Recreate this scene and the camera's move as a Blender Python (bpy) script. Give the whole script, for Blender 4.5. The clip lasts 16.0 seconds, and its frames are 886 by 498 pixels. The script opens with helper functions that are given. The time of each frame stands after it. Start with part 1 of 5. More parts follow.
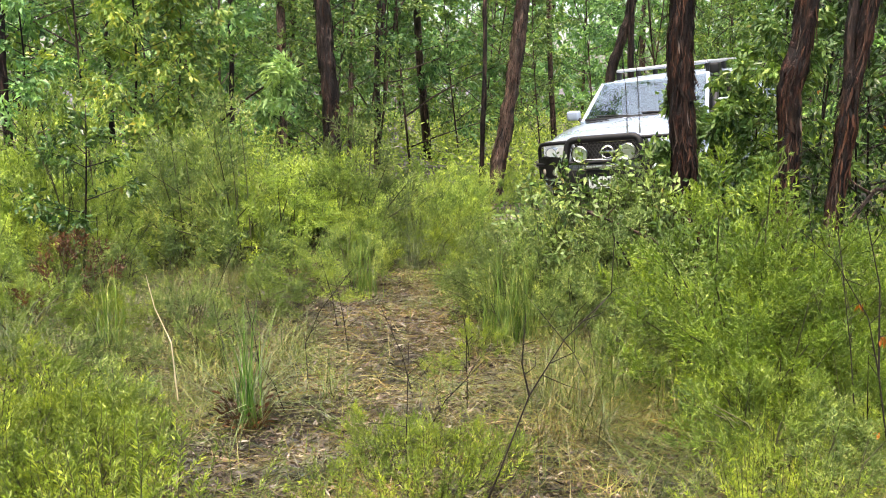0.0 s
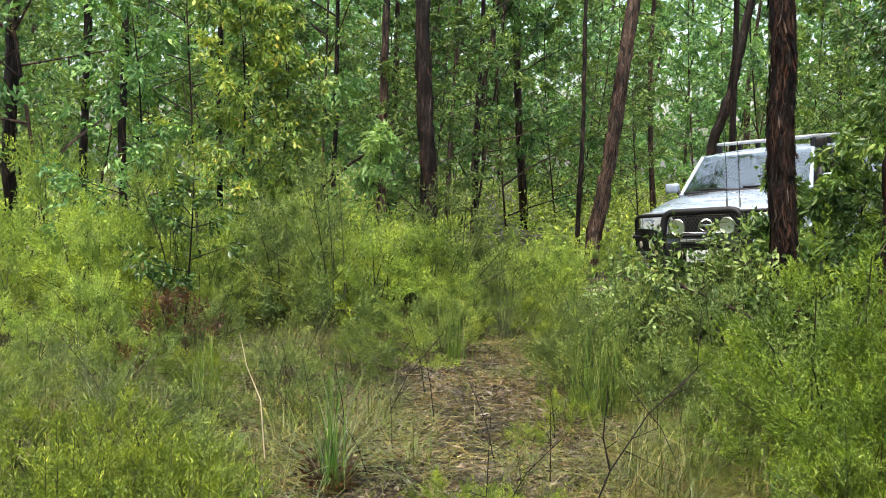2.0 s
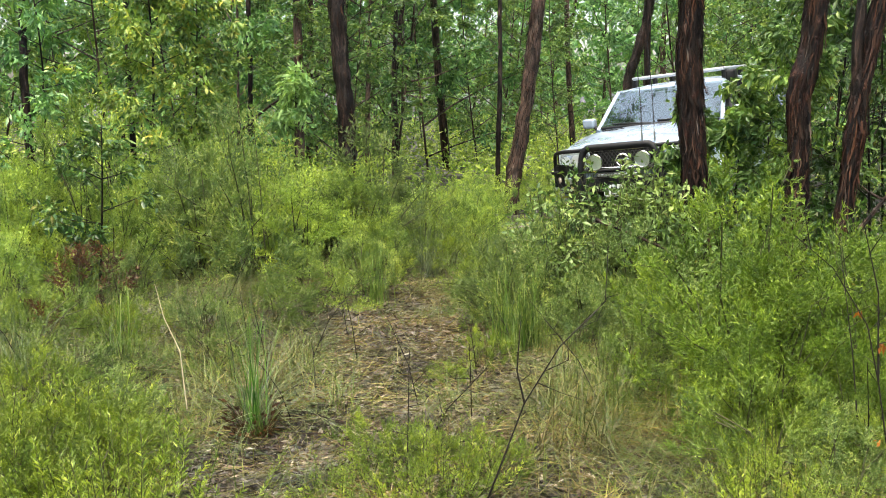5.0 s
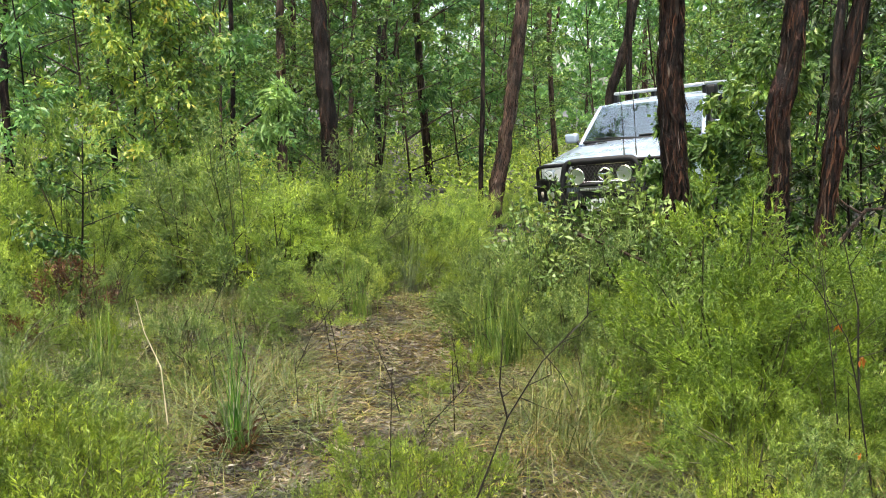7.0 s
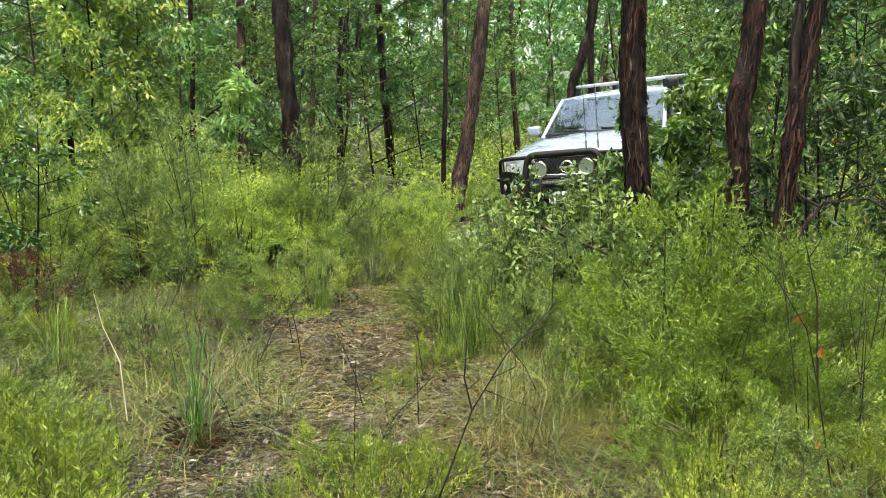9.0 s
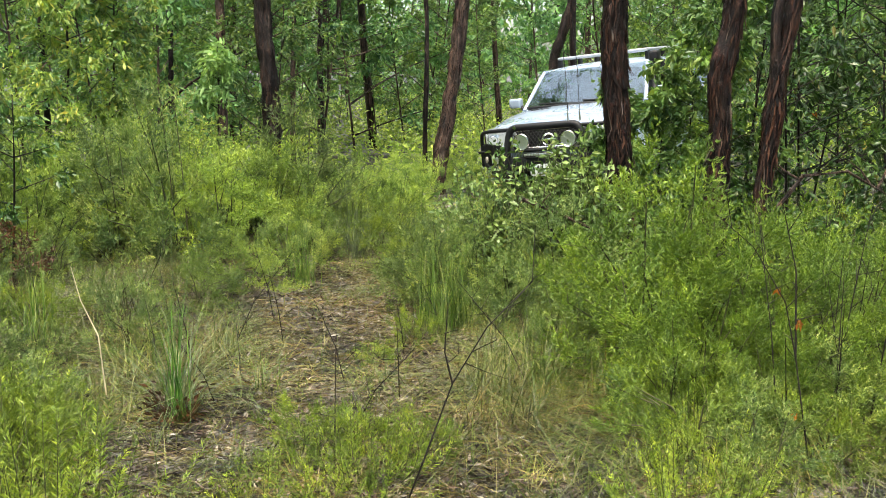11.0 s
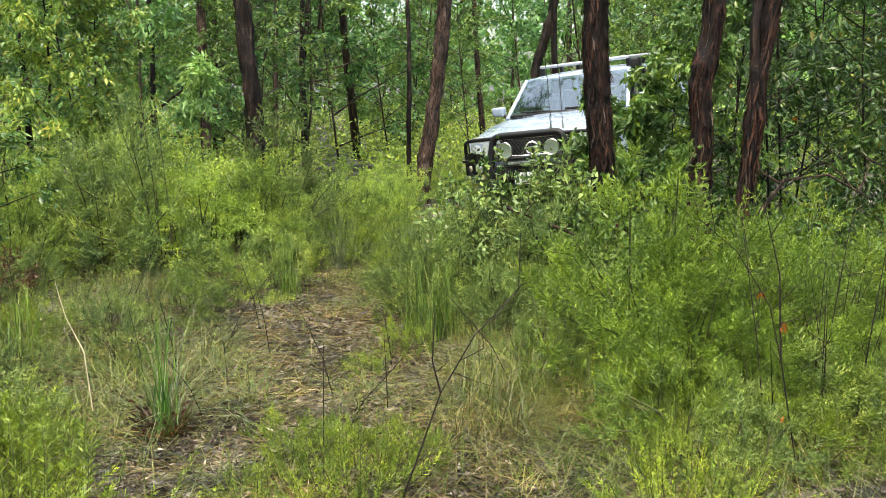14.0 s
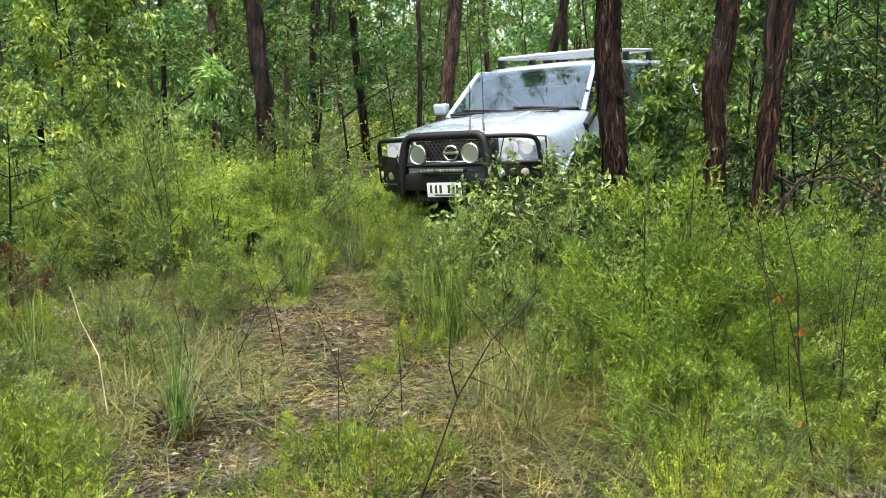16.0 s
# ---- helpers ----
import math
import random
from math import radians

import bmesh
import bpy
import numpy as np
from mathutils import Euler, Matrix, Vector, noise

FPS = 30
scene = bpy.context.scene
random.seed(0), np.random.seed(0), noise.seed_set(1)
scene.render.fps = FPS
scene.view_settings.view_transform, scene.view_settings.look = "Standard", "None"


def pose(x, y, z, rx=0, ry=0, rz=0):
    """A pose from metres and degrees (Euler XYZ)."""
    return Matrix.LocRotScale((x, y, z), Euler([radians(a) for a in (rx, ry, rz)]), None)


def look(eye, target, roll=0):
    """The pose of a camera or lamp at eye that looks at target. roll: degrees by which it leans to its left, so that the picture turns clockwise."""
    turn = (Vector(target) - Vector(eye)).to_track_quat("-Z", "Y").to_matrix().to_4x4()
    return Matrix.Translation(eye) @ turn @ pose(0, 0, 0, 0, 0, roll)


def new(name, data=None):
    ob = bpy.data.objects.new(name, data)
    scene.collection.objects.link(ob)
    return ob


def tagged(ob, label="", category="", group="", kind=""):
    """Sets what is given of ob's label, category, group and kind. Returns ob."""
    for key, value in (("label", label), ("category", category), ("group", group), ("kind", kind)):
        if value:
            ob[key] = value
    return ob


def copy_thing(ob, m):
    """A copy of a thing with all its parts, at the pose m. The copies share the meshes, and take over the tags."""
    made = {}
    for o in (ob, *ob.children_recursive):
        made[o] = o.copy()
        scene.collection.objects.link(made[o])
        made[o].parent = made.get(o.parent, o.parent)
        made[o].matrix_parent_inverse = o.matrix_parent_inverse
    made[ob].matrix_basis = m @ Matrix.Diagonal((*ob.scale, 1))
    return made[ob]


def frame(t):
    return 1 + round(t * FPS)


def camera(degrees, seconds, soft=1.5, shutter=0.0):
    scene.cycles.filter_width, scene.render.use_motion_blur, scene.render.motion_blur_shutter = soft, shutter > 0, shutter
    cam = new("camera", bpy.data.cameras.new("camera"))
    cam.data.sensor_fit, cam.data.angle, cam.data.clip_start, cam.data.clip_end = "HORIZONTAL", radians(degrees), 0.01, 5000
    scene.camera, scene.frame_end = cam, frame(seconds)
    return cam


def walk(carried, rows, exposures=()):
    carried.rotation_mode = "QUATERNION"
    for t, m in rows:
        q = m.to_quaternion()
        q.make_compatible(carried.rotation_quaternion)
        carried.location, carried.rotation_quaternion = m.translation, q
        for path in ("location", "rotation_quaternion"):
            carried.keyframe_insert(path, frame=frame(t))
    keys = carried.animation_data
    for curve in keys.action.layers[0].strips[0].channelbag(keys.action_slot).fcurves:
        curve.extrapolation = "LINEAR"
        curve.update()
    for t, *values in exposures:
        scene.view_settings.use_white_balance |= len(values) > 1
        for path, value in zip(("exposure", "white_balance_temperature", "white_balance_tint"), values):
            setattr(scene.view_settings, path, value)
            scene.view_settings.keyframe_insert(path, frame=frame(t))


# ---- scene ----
# The camera is hand-held at eye height; it pans over a bush track.
cam = camera(51.07, 16.0, soft=0.95)
PATH = [
    (0.0, -0.093, 0.034, 1.459, 80.41, -0.48, -0.36), (0.5, -0.049, 0.021, 1.469, 80.16, -1.02, 3.3),
    (1.0, -0.036, 0.009, 1.473, 80.55, -0.65, 5.92), (1.5, -0.05, 0.0, 1.477, 84.21, -1.08, 5.99),
    (2.0, -0.052, 0.008, 1.463, 84.51, -1.44, 5.79), (2.5, -0.033, 0.007, 1.463, 84.3, -1.32, 5.32),
    (3.0, -0.017, 0.005, 1.465, 83.51, -0.74, 4.74), (3.5, -0.015, 0.006, 1.463, 80.55, -0.12, 3.84),
    (4.0, -0.01, 0.002, 1.467, 80.59, -0.19, 2.37), (6.5, -0.001, -0.003, 1.468, 81.68, 0.1, 0.46),
    (7.0, 0.0, 0.0, 1.47, 81.8, 0.0, -0.01), (7.5, -0.007, 0.018, 1.461, 81.61, -0.15, -0.95),
    (8.0, -0.006, 0.013, 1.468, 81.69, -0.3, -1.51), (8.5, -0.008, 0.022, 1.465, 81.38, -0.31, -1.95),
    (9.0, -0.007, 0.015, 1.465, 81.37, -0.28, -2.33), (11.5, -0.001, 0.032, 1.466, 79.48, -0.35, -3.73),
    (12.0, -0.005, 0.027, 1.47, 79.61, -0.15, -4.02), (12.5, -0.002, 0.017, 1.474, 79.92, 0.1, -4.08),
    (13.0, 0.0, 0.021, 1.471, 80.13, 0.3, -4.19), (13.5, -0.003, 0.019, 1.47, 80.27, 0.39, -4.34),
    (14.0, -0.003, 0.023, 1.467, 80.26, 0.36, -4.49), (14.5, -0.002, 0.022, 1.469, 80.24, 0.33, -4.68),
    (15.0, -0.008, 0.03, 1.472, 80.3, 0.3, -4.86), (15.5, -0.011, 0.03, 1.474, 80.31, 0.38, -4.73),
    (16.0, -0.025, 0.036, 1.476, 80.33, 0.55, -3.95),
]
walk(cam, [(t, pose(*p)) for t, *p in PATH], [(0.0, 2.62, 7300, 12), (0.9, 2.40, 7150, 8), (1.5, 2.25, 7050, 6), (2.5, 2.22, 7100, 8), (3.5, 2.46, 7100, 6), (7.0, 2.41, 7050, 4), (16.0, 2.40, 7050, 4)])

# ---- overcast daylight ----
world = bpy.data.worlds.new("overcast_sky")
world.use_nodes = True
scene.world = world
wn = world.node_tree.nodes
sky = wn.new("ShaderNodeTexSky")
sky.sky_type = "NISHITA"
sky.sun_disc = False
sky.sun_elevation, sky.sun_rotation = radians(73), radians(210)
sky.air_density, sky.dust_density, sky.ozone_density = 1.0, 5.5, 1.0
wn["Background"].inputs["Strength"].default_value = 0.15
world.node_tree.links.new(sky.outputs["Color"], wn["Background"].inputs["Color"])
sun_data = bpy.data.lights.new("sun", "SUN")
sun_data.energy, sun_data.angle, sun_data.color = 0.5, radians(30), (1.0, 0.97, 0.92)
sun = new("sun", sun_data)
sun.matrix_world = look((-4, -1, 26), (0, 6, 0))

# ---- materials ----


def nodes_of(name):
    m = bpy.data.materials.new(name)
    m.use_nodes = True
    nt = m.node_tree
    return m, nt, nt.nodes["Principled BSDF"]


def put(nt, kind, values=None, **links):
    """A node with its settings, input values and links by input name."""
    n = nt.nodes.new(kind)
    for k, v in (values or {}).items():
        n.inputs[k].default_value = v
    for k, s in links.items():
        nt.links.new(s, n.inputs[k])
    return n


def ramp(nt, fac, stops):
    n = nt.nodes.new("ShaderNodeValToRGB")
    while len(n.color_ramp.elements) < len(stops):
        n.color_ramp.elements.new(0.5)
    for e, (at, c) in zip(n.color_ramp.elements, stops):
        e.position, e.color = at, (*c, 1)
    nt.links.new(fac, n.inputs["Fac"])
    return n.outputs["Color"]


def mix(nt, fac, a, b, how="MIX"):
    n = nt.nodes.new("ShaderNodeMix")
    n.data_type, n.blend_type = "RGBA", how
    for key, v in (("Factor", fac), ("A", a), ("B", b)):
        sock = next(s for s in n.inputs if s.name == key and (s.type == ("VALUE" if key == "Factor" else "RGBA")))
        if isinstance(v, (int, float)):
            sock.default_value = v
        elif isinstance(v, tuple):
            sock.default_value = (*v, 1)
        else:
            nt.links.new(v, sock)
    return next(s for s in n.outputs if s.type == "RGBA")


def leaf_material(name, stops, rough=0.42, through_light=0.35, swing=0.35, spec=0.32):
    """Leaves: colour by the single leaf and by the plant, some light shining through, wet gloss."""
    m, nt, b = nodes_of(name)
    geo = put(nt, "ShaderNodeNewGeometry")
    info = put(nt, "ShaderNodeObjectInfo")
    col = ramp(nt, geo.outputs["Random Per Island"], stops)
    low = 1 - swing
    tone = ramp(nt, info.outputs["Random"], [(0, (low, low, low * 0.9)), (0.5, (1, 1, 1)), (1, (1 + swing * 0.5, 1 + swing * 0.35, 0.9))])
    col = mix(nt, 1.0, col, tone, "MULTIPLY")
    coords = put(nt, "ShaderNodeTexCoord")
    # clump tones: growth differences, with light and dark of clumps put into the colour
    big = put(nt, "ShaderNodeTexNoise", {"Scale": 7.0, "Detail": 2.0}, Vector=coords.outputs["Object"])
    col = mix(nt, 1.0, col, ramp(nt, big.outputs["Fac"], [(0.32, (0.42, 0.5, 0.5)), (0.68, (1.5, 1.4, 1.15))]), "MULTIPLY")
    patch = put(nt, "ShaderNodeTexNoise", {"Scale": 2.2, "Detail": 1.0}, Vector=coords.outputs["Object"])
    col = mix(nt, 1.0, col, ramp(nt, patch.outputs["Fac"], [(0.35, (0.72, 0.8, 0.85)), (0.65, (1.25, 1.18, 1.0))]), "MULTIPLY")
    nt.links.new(col, b.inputs["Base Color"])
    b.inputs["Roughness"].default_value = rough
    b.inputs["Specular IOR Level"].default_value = spec
    tr = put(nt, "ShaderNodeBsdfTranslucent", Color=mix(nt, 1.0, col, (1.25, 1.25, 0.6), "MULTIPLY"))
    ms = put(nt, "ShaderNodeMixShader", {"Fac": through_light})
    nt.links.new(b.outputs[0], ms.inputs[1])
    nt.links.new(tr.outputs[0], ms.inputs[2])
    nt.links.new(ms.outputs[0], nt.nodes["Material Output"].inputs["Surface"])
    return m


def plain(name, colour, rough=0.5, metal=0.0, grain=60.0, vary=0.2, bump=0.1, coat=0.0, spec=0.5):
    """A surface with grain and soft stains at two scales."""
    m, nt, b = nodes_of(name)
    co = put(nt, "ShaderNodeTexCoord")
    fine = put(nt, "ShaderNodeTexNoise", {"Scale": grain, "Detail": 4.0}, Vector=co.outputs["Object"])
    wide = put(nt, "ShaderNodeTexNoise", {"Scale": grain / 14, "Detail": 3.0}, Vector=co.outputs["Object"])
    dark = tuple(c * (1 - vary) for c in colour)
    lite = tuple(min(1, c * (1 + vary)) for c in colour)
    col = ramp(nt, wide.outputs["Fac"], [(0.3, dark), (0.7, lite)])
    col = mix(nt, 0.25, col, ramp(nt, fine.outputs["Fac"], [(0.3, dark), (0.7, lite)]))
    nt.links.new(col, b.inputs["Base Color"])
    b.inputs["Metallic"].default_value = metal
    rr = put(nt, "ShaderNodeMapRange", {"To Min": max(0.02, rough - 0.08), "To Max": min(1, rough + 0.1)}, Value=wide.outputs["Fac"])
    nt.links.new(rr.outputs[0], b.inputs["Roughness"])
    b.inputs["Coat Weight"].default_value = coat
    b.inputs["Specular IOR Level"].default_value = spec
    b.inputs["Coat Roughness"].default_value = 0.05
    if bump:
        bp = put(nt, "ShaderNodeBump", {"Strength": bump, "Distance": 0.01}, Height=fine.outputs["Fac"])
        nt.links.new(bp.outputs[0], b.inputs["Normal"])
    return m


def bark_material(name, stops, along=2.2, across=26.0, strength=0.9, wet=0.55):
    m, nt, b = nodes_of(name)
    co = put(nt, "ShaderNodeTexCoord")
    mp = put(nt, "ShaderNodeMapping", {"Scale": (across, across, along)}, Vector=co.outputs["Object"])
    ridg = put(nt, "ShaderNodeTexNoise", {"Scale": 1.0, "Detail": 5.0, "Roughness": 0.65, "Distortion": 0.8}, Vector=mp.outputs[0])
    wide = put(nt, "ShaderNodeTexNoise", {"Scale": 2.3, "Detail": 3.0}, Vector=co.outputs["Object"])
    # furrows run near black: dark bark, with crevice shade put into the colour
    col = ramp(nt, ridg.outputs["Fac"], stops)
    col = mix(nt, 1.0, col, ramp(nt, wide.outputs["Fac"], [(0.35, (0.5, 0.48, 0.48)), (0.65, (1.25, 1.15, 1.1))]), "MULTIPLY")
    mid = put(nt, "ShaderNodeTexNoise", {"Scale": 11.0, "Detail": 4.0, "Roughness": 0.7, "Distortion": 0.6}, Vector=put(nt, "ShaderNodeMapping", {"Scale": (1.0, 1.0, 0.45)}, Vector=co.outputs["Object"]).outputs[0])
    col = mix(nt, 1.0, col, ramp(nt, mid.outputs["Fac"], [(0.38, (0.16, 0.15, 0.15)), (0.5, (1.1, 0.82, 0.68)), (0.6, (0.8, 0.72, 0.68)), (0.72, (2.0, 1.85, 1.75))]), "MULTIPLY")
    nt.links.new(col, b.inputs["Base Color"])
    b.inputs["Roughness"].default_value = wet
    b.inputs["Specular IOR Level"].default_value = 0.15
    bp = put(nt, "ShaderNodeBump", {"Strength": strength, "Distance": 0.03}, Height=ridg.outputs["Fac"])
    nt.links.new(bp.outputs[0], b.inputs["Normal"])
    return m


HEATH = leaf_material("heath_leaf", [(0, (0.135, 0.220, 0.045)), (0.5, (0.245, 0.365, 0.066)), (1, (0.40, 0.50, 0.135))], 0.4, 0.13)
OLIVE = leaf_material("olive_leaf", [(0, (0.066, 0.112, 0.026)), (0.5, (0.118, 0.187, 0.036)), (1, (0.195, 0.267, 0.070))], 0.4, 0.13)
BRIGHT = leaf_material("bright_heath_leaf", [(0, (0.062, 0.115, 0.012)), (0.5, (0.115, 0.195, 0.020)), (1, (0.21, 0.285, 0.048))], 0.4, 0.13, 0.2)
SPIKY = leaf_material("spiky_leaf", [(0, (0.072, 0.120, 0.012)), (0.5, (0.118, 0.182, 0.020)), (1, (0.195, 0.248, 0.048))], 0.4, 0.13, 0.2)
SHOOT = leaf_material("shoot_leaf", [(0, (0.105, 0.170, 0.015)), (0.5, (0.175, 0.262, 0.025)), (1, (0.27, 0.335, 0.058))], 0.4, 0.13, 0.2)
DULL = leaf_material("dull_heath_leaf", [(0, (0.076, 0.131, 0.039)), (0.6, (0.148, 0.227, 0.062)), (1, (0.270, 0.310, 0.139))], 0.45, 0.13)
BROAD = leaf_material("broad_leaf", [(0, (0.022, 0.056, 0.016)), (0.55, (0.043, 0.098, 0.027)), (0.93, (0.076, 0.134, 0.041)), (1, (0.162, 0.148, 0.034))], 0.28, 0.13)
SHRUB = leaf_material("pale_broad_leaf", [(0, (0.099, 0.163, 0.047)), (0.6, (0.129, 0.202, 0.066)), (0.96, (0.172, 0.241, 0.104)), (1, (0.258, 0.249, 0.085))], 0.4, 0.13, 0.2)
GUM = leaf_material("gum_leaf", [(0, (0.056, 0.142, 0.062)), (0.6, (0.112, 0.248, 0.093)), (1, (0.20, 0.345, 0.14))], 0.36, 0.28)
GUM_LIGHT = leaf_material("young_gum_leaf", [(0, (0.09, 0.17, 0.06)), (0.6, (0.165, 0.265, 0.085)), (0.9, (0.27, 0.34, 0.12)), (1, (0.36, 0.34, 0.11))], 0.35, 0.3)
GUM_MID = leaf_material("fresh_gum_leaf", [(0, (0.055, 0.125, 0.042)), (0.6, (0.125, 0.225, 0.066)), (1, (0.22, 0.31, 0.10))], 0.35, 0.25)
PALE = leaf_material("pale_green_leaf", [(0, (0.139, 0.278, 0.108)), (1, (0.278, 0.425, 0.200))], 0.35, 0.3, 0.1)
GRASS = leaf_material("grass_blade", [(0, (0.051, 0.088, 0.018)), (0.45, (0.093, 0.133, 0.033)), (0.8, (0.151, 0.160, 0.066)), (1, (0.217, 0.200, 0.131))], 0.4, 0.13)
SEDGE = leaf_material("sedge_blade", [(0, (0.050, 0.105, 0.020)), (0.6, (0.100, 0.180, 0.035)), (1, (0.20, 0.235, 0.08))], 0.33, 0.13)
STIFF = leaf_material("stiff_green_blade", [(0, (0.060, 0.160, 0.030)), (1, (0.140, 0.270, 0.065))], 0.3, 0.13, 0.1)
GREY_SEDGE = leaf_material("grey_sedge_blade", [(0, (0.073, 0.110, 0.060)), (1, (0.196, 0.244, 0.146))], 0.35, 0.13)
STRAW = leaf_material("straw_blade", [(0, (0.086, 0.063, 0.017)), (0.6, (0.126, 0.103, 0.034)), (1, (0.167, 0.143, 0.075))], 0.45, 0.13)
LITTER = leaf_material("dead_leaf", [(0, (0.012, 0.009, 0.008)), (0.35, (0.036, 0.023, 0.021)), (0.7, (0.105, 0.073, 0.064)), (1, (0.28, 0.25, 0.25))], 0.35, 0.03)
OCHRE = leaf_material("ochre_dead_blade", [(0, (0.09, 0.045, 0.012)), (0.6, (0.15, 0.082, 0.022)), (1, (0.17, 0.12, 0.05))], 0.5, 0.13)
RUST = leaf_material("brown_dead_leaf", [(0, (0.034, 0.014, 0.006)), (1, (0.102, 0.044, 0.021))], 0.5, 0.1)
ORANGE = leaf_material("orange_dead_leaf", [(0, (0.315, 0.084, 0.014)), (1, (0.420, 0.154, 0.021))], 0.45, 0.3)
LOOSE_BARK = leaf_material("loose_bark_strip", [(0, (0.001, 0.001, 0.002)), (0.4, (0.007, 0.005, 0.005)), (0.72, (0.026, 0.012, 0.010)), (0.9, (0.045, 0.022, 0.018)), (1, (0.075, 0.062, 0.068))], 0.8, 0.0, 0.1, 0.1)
BARK_RED = bark_material("stringy_red_brown_bark", [(0.40, (0.0012, 0.001, 0.001)), (0.52, (0.010, 0.0058, 0.005)), (0.63, (0.038, 0.020, 0.016)), (0.78, (0.13, 0.098, 0.09))], 9.0, 30.0, 1.0, 0.5)
BARK_DARK = bark_material("dark_wet_bark", [(0.38, (0.003, 0.0025, 0.0025)), (0.55, (0.020, 0.017, 0.0155)), (0.8, (0.10, 0.085, 0.077))], 4.0, 26.0, 1.0, 0.5)
BARK_GREY = bark_material("grey_brown_bark", [(0.38, (0.018, 0.016, 0.014)), (0.55, (0.076, 0.066, 0.058)), (0.8, (0.22, 0.20, 0.18))], 4.0, 28.0, 1.0, 0.5)
TWIG = plain("twig_wood", (0.012, 0.009, 0.007), 0.7, 0, 120, 0.4, 0.1, 0, 0.2)
STEM = plain("green_brown_stem", (0.040, 0.042, 0.018), 0.7, 0, 120, 0.4, 0.1, 0, 0.2)
PALE_TWIG = plain("pale_dry_twig", (0.42, 0.36, 0.25), 0.6, 0, 120, 0.25)
STONE = plain("pale_stone", (0.34, 0.32, 0.29), 0.6, 0, 40, 0.35, 0.5)
PAINT = plain("silver_white_paint", (0.33, 0.405, 0.515), 0.26, 0.25, 30, 0.04, 0, 0.8)
BAR = plain("black_bar_steel", (0.006, 0.0063, 0.0075), 0.5, 0.0, 90, 0.25, 0.12, 0, 0.25)
PLASTIC = plain("black_plastic", (0.012, 0.012, 0.013), 0.5, 0, 150, 0.2, 0.1, 0, 0.25)
RUBBER = plain("tyre_rubber", (0.02, 0.019, 0.018), 0.75, 0, 60, 0.35, 0.2)
CHROME = plain("bright_chrome", (0.80, 0.81, 0.82), 0.25, 1.0, 40, 0.06, 0)
SILVER = plain("silvered_reflector", (0.56, 0.60, 0.64), 0.28, 0.3, 60, 0.12, 0)
REFLECTOR = plain("mirror_reflector", (0.78, 0.80, 0.84), 0.3, 1.0, 60, 0.08, 0)
ALLOY = plain("grey_alloy", (0.5, 0.5, 0.5), 0.35, 0.9, 50, 0.15, 0)
RACK = plain("white_rack_metal", (0.36, 0.38, 0.41), 0.4, 0.2, 60, 0.1, 0)
PLATE = plain("white_plate", (0.50, 0.53, 0.52), 0.4, 0, 60, 0.06, 0)
PLATE_INK = plain("dark_plate_bars", (0.02, 0.022, 0.025), 0.5, 0, 60, 0.1, 0)
CABIN = plain("dark_cabin_trim", (0.03, 0.032, 0.036), 0.7, 0, 80, 0.25)
AMBER = plain("amber_lens", (0.34, 0.30, 0.24), 0.2, 0, 60, 0.1, 0)


def glass_material(name, tint=(0.9, 0.94, 0.94), rough=0.02, ior=1.6):
    m, nt, b = nodes_of(name)
    b.inputs["Base Color"].default_value = (*tint, 1)
    b.inputs["Roughness"].default_value = rough
    b.inputs["Transmission Weight"].default_value = 1.0
    b.inputs["IOR"].default_value = ior
    # blue of the reflected sky is put into the glass as a tint
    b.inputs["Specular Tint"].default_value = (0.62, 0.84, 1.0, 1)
    return m


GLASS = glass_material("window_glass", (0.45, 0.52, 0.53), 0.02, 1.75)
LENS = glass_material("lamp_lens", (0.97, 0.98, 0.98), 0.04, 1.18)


def ground_material():
    m, nt, b = nodes_of("sandy_forest_soil")
    co = put(nt, "ShaderNodeTexCoord")
    a = put(nt, "ShaderNodeTexNoise", {"Scale": 1.1, "Detail": 5.0, "Roughness": 0.6}, Vector=co.outputs["Object"])
    f = put(nt, "ShaderNodeTexNoise", {"Scale": 55.0, "Detail": 5.0}, Vector=co.outputs["Object"])
    col = ramp(nt, a.outputs["Fac"], [(0.3, (0.012, 0.009, 0.0075)), (0.5, (0.030, 0.026, 0.023)), (0.6, (0.17, 0.162, 0.156)), (0.8, (0.036, 0.029, 0.023))])
    col = mix(nt, 1.0, col, ramp(nt, f.outputs["Fac"], [(0.3, (0.5, 0.47, 0.45)), (0.7, (1.35, 1.3, 1.25))]), "MULTIPLY")
    nt.links.new(col, b.inputs["Base Color"])
    rr = put(nt, "ShaderNodeMapRange", {"To Min": 0.45, "To Max": 0.85}, Value=f.outputs["Fac"])
    nt.links.new(rr.outputs[0], b.inputs["Roughness"])
    bp = put(nt, "ShaderNodeBump", {"Strength": 0.7, "Distance": 0.02}, Height=f.outputs["Fac"])
    nt.links.new(bp.outputs[0], b.inputs["Normal"])
    b.inputs["Specular IOR Level"].default_value = 0.2
    return m


SOIL = ground_material()

# ---- building helpers ----
RNG = np.random.default_rng(7)


def mesh_object(name, verts, faces, material, parent=None, label="", smooth=False):
    me = bpy.data.meshes.new(name)
    me.from_pydata(verts, [], faces)
    me.materials.append(material)
    if smooth:
        me.shade_smooth()
    ob = new(name, me)
    if parent:
        ob.parent = parent
    return tagged(ob, label)


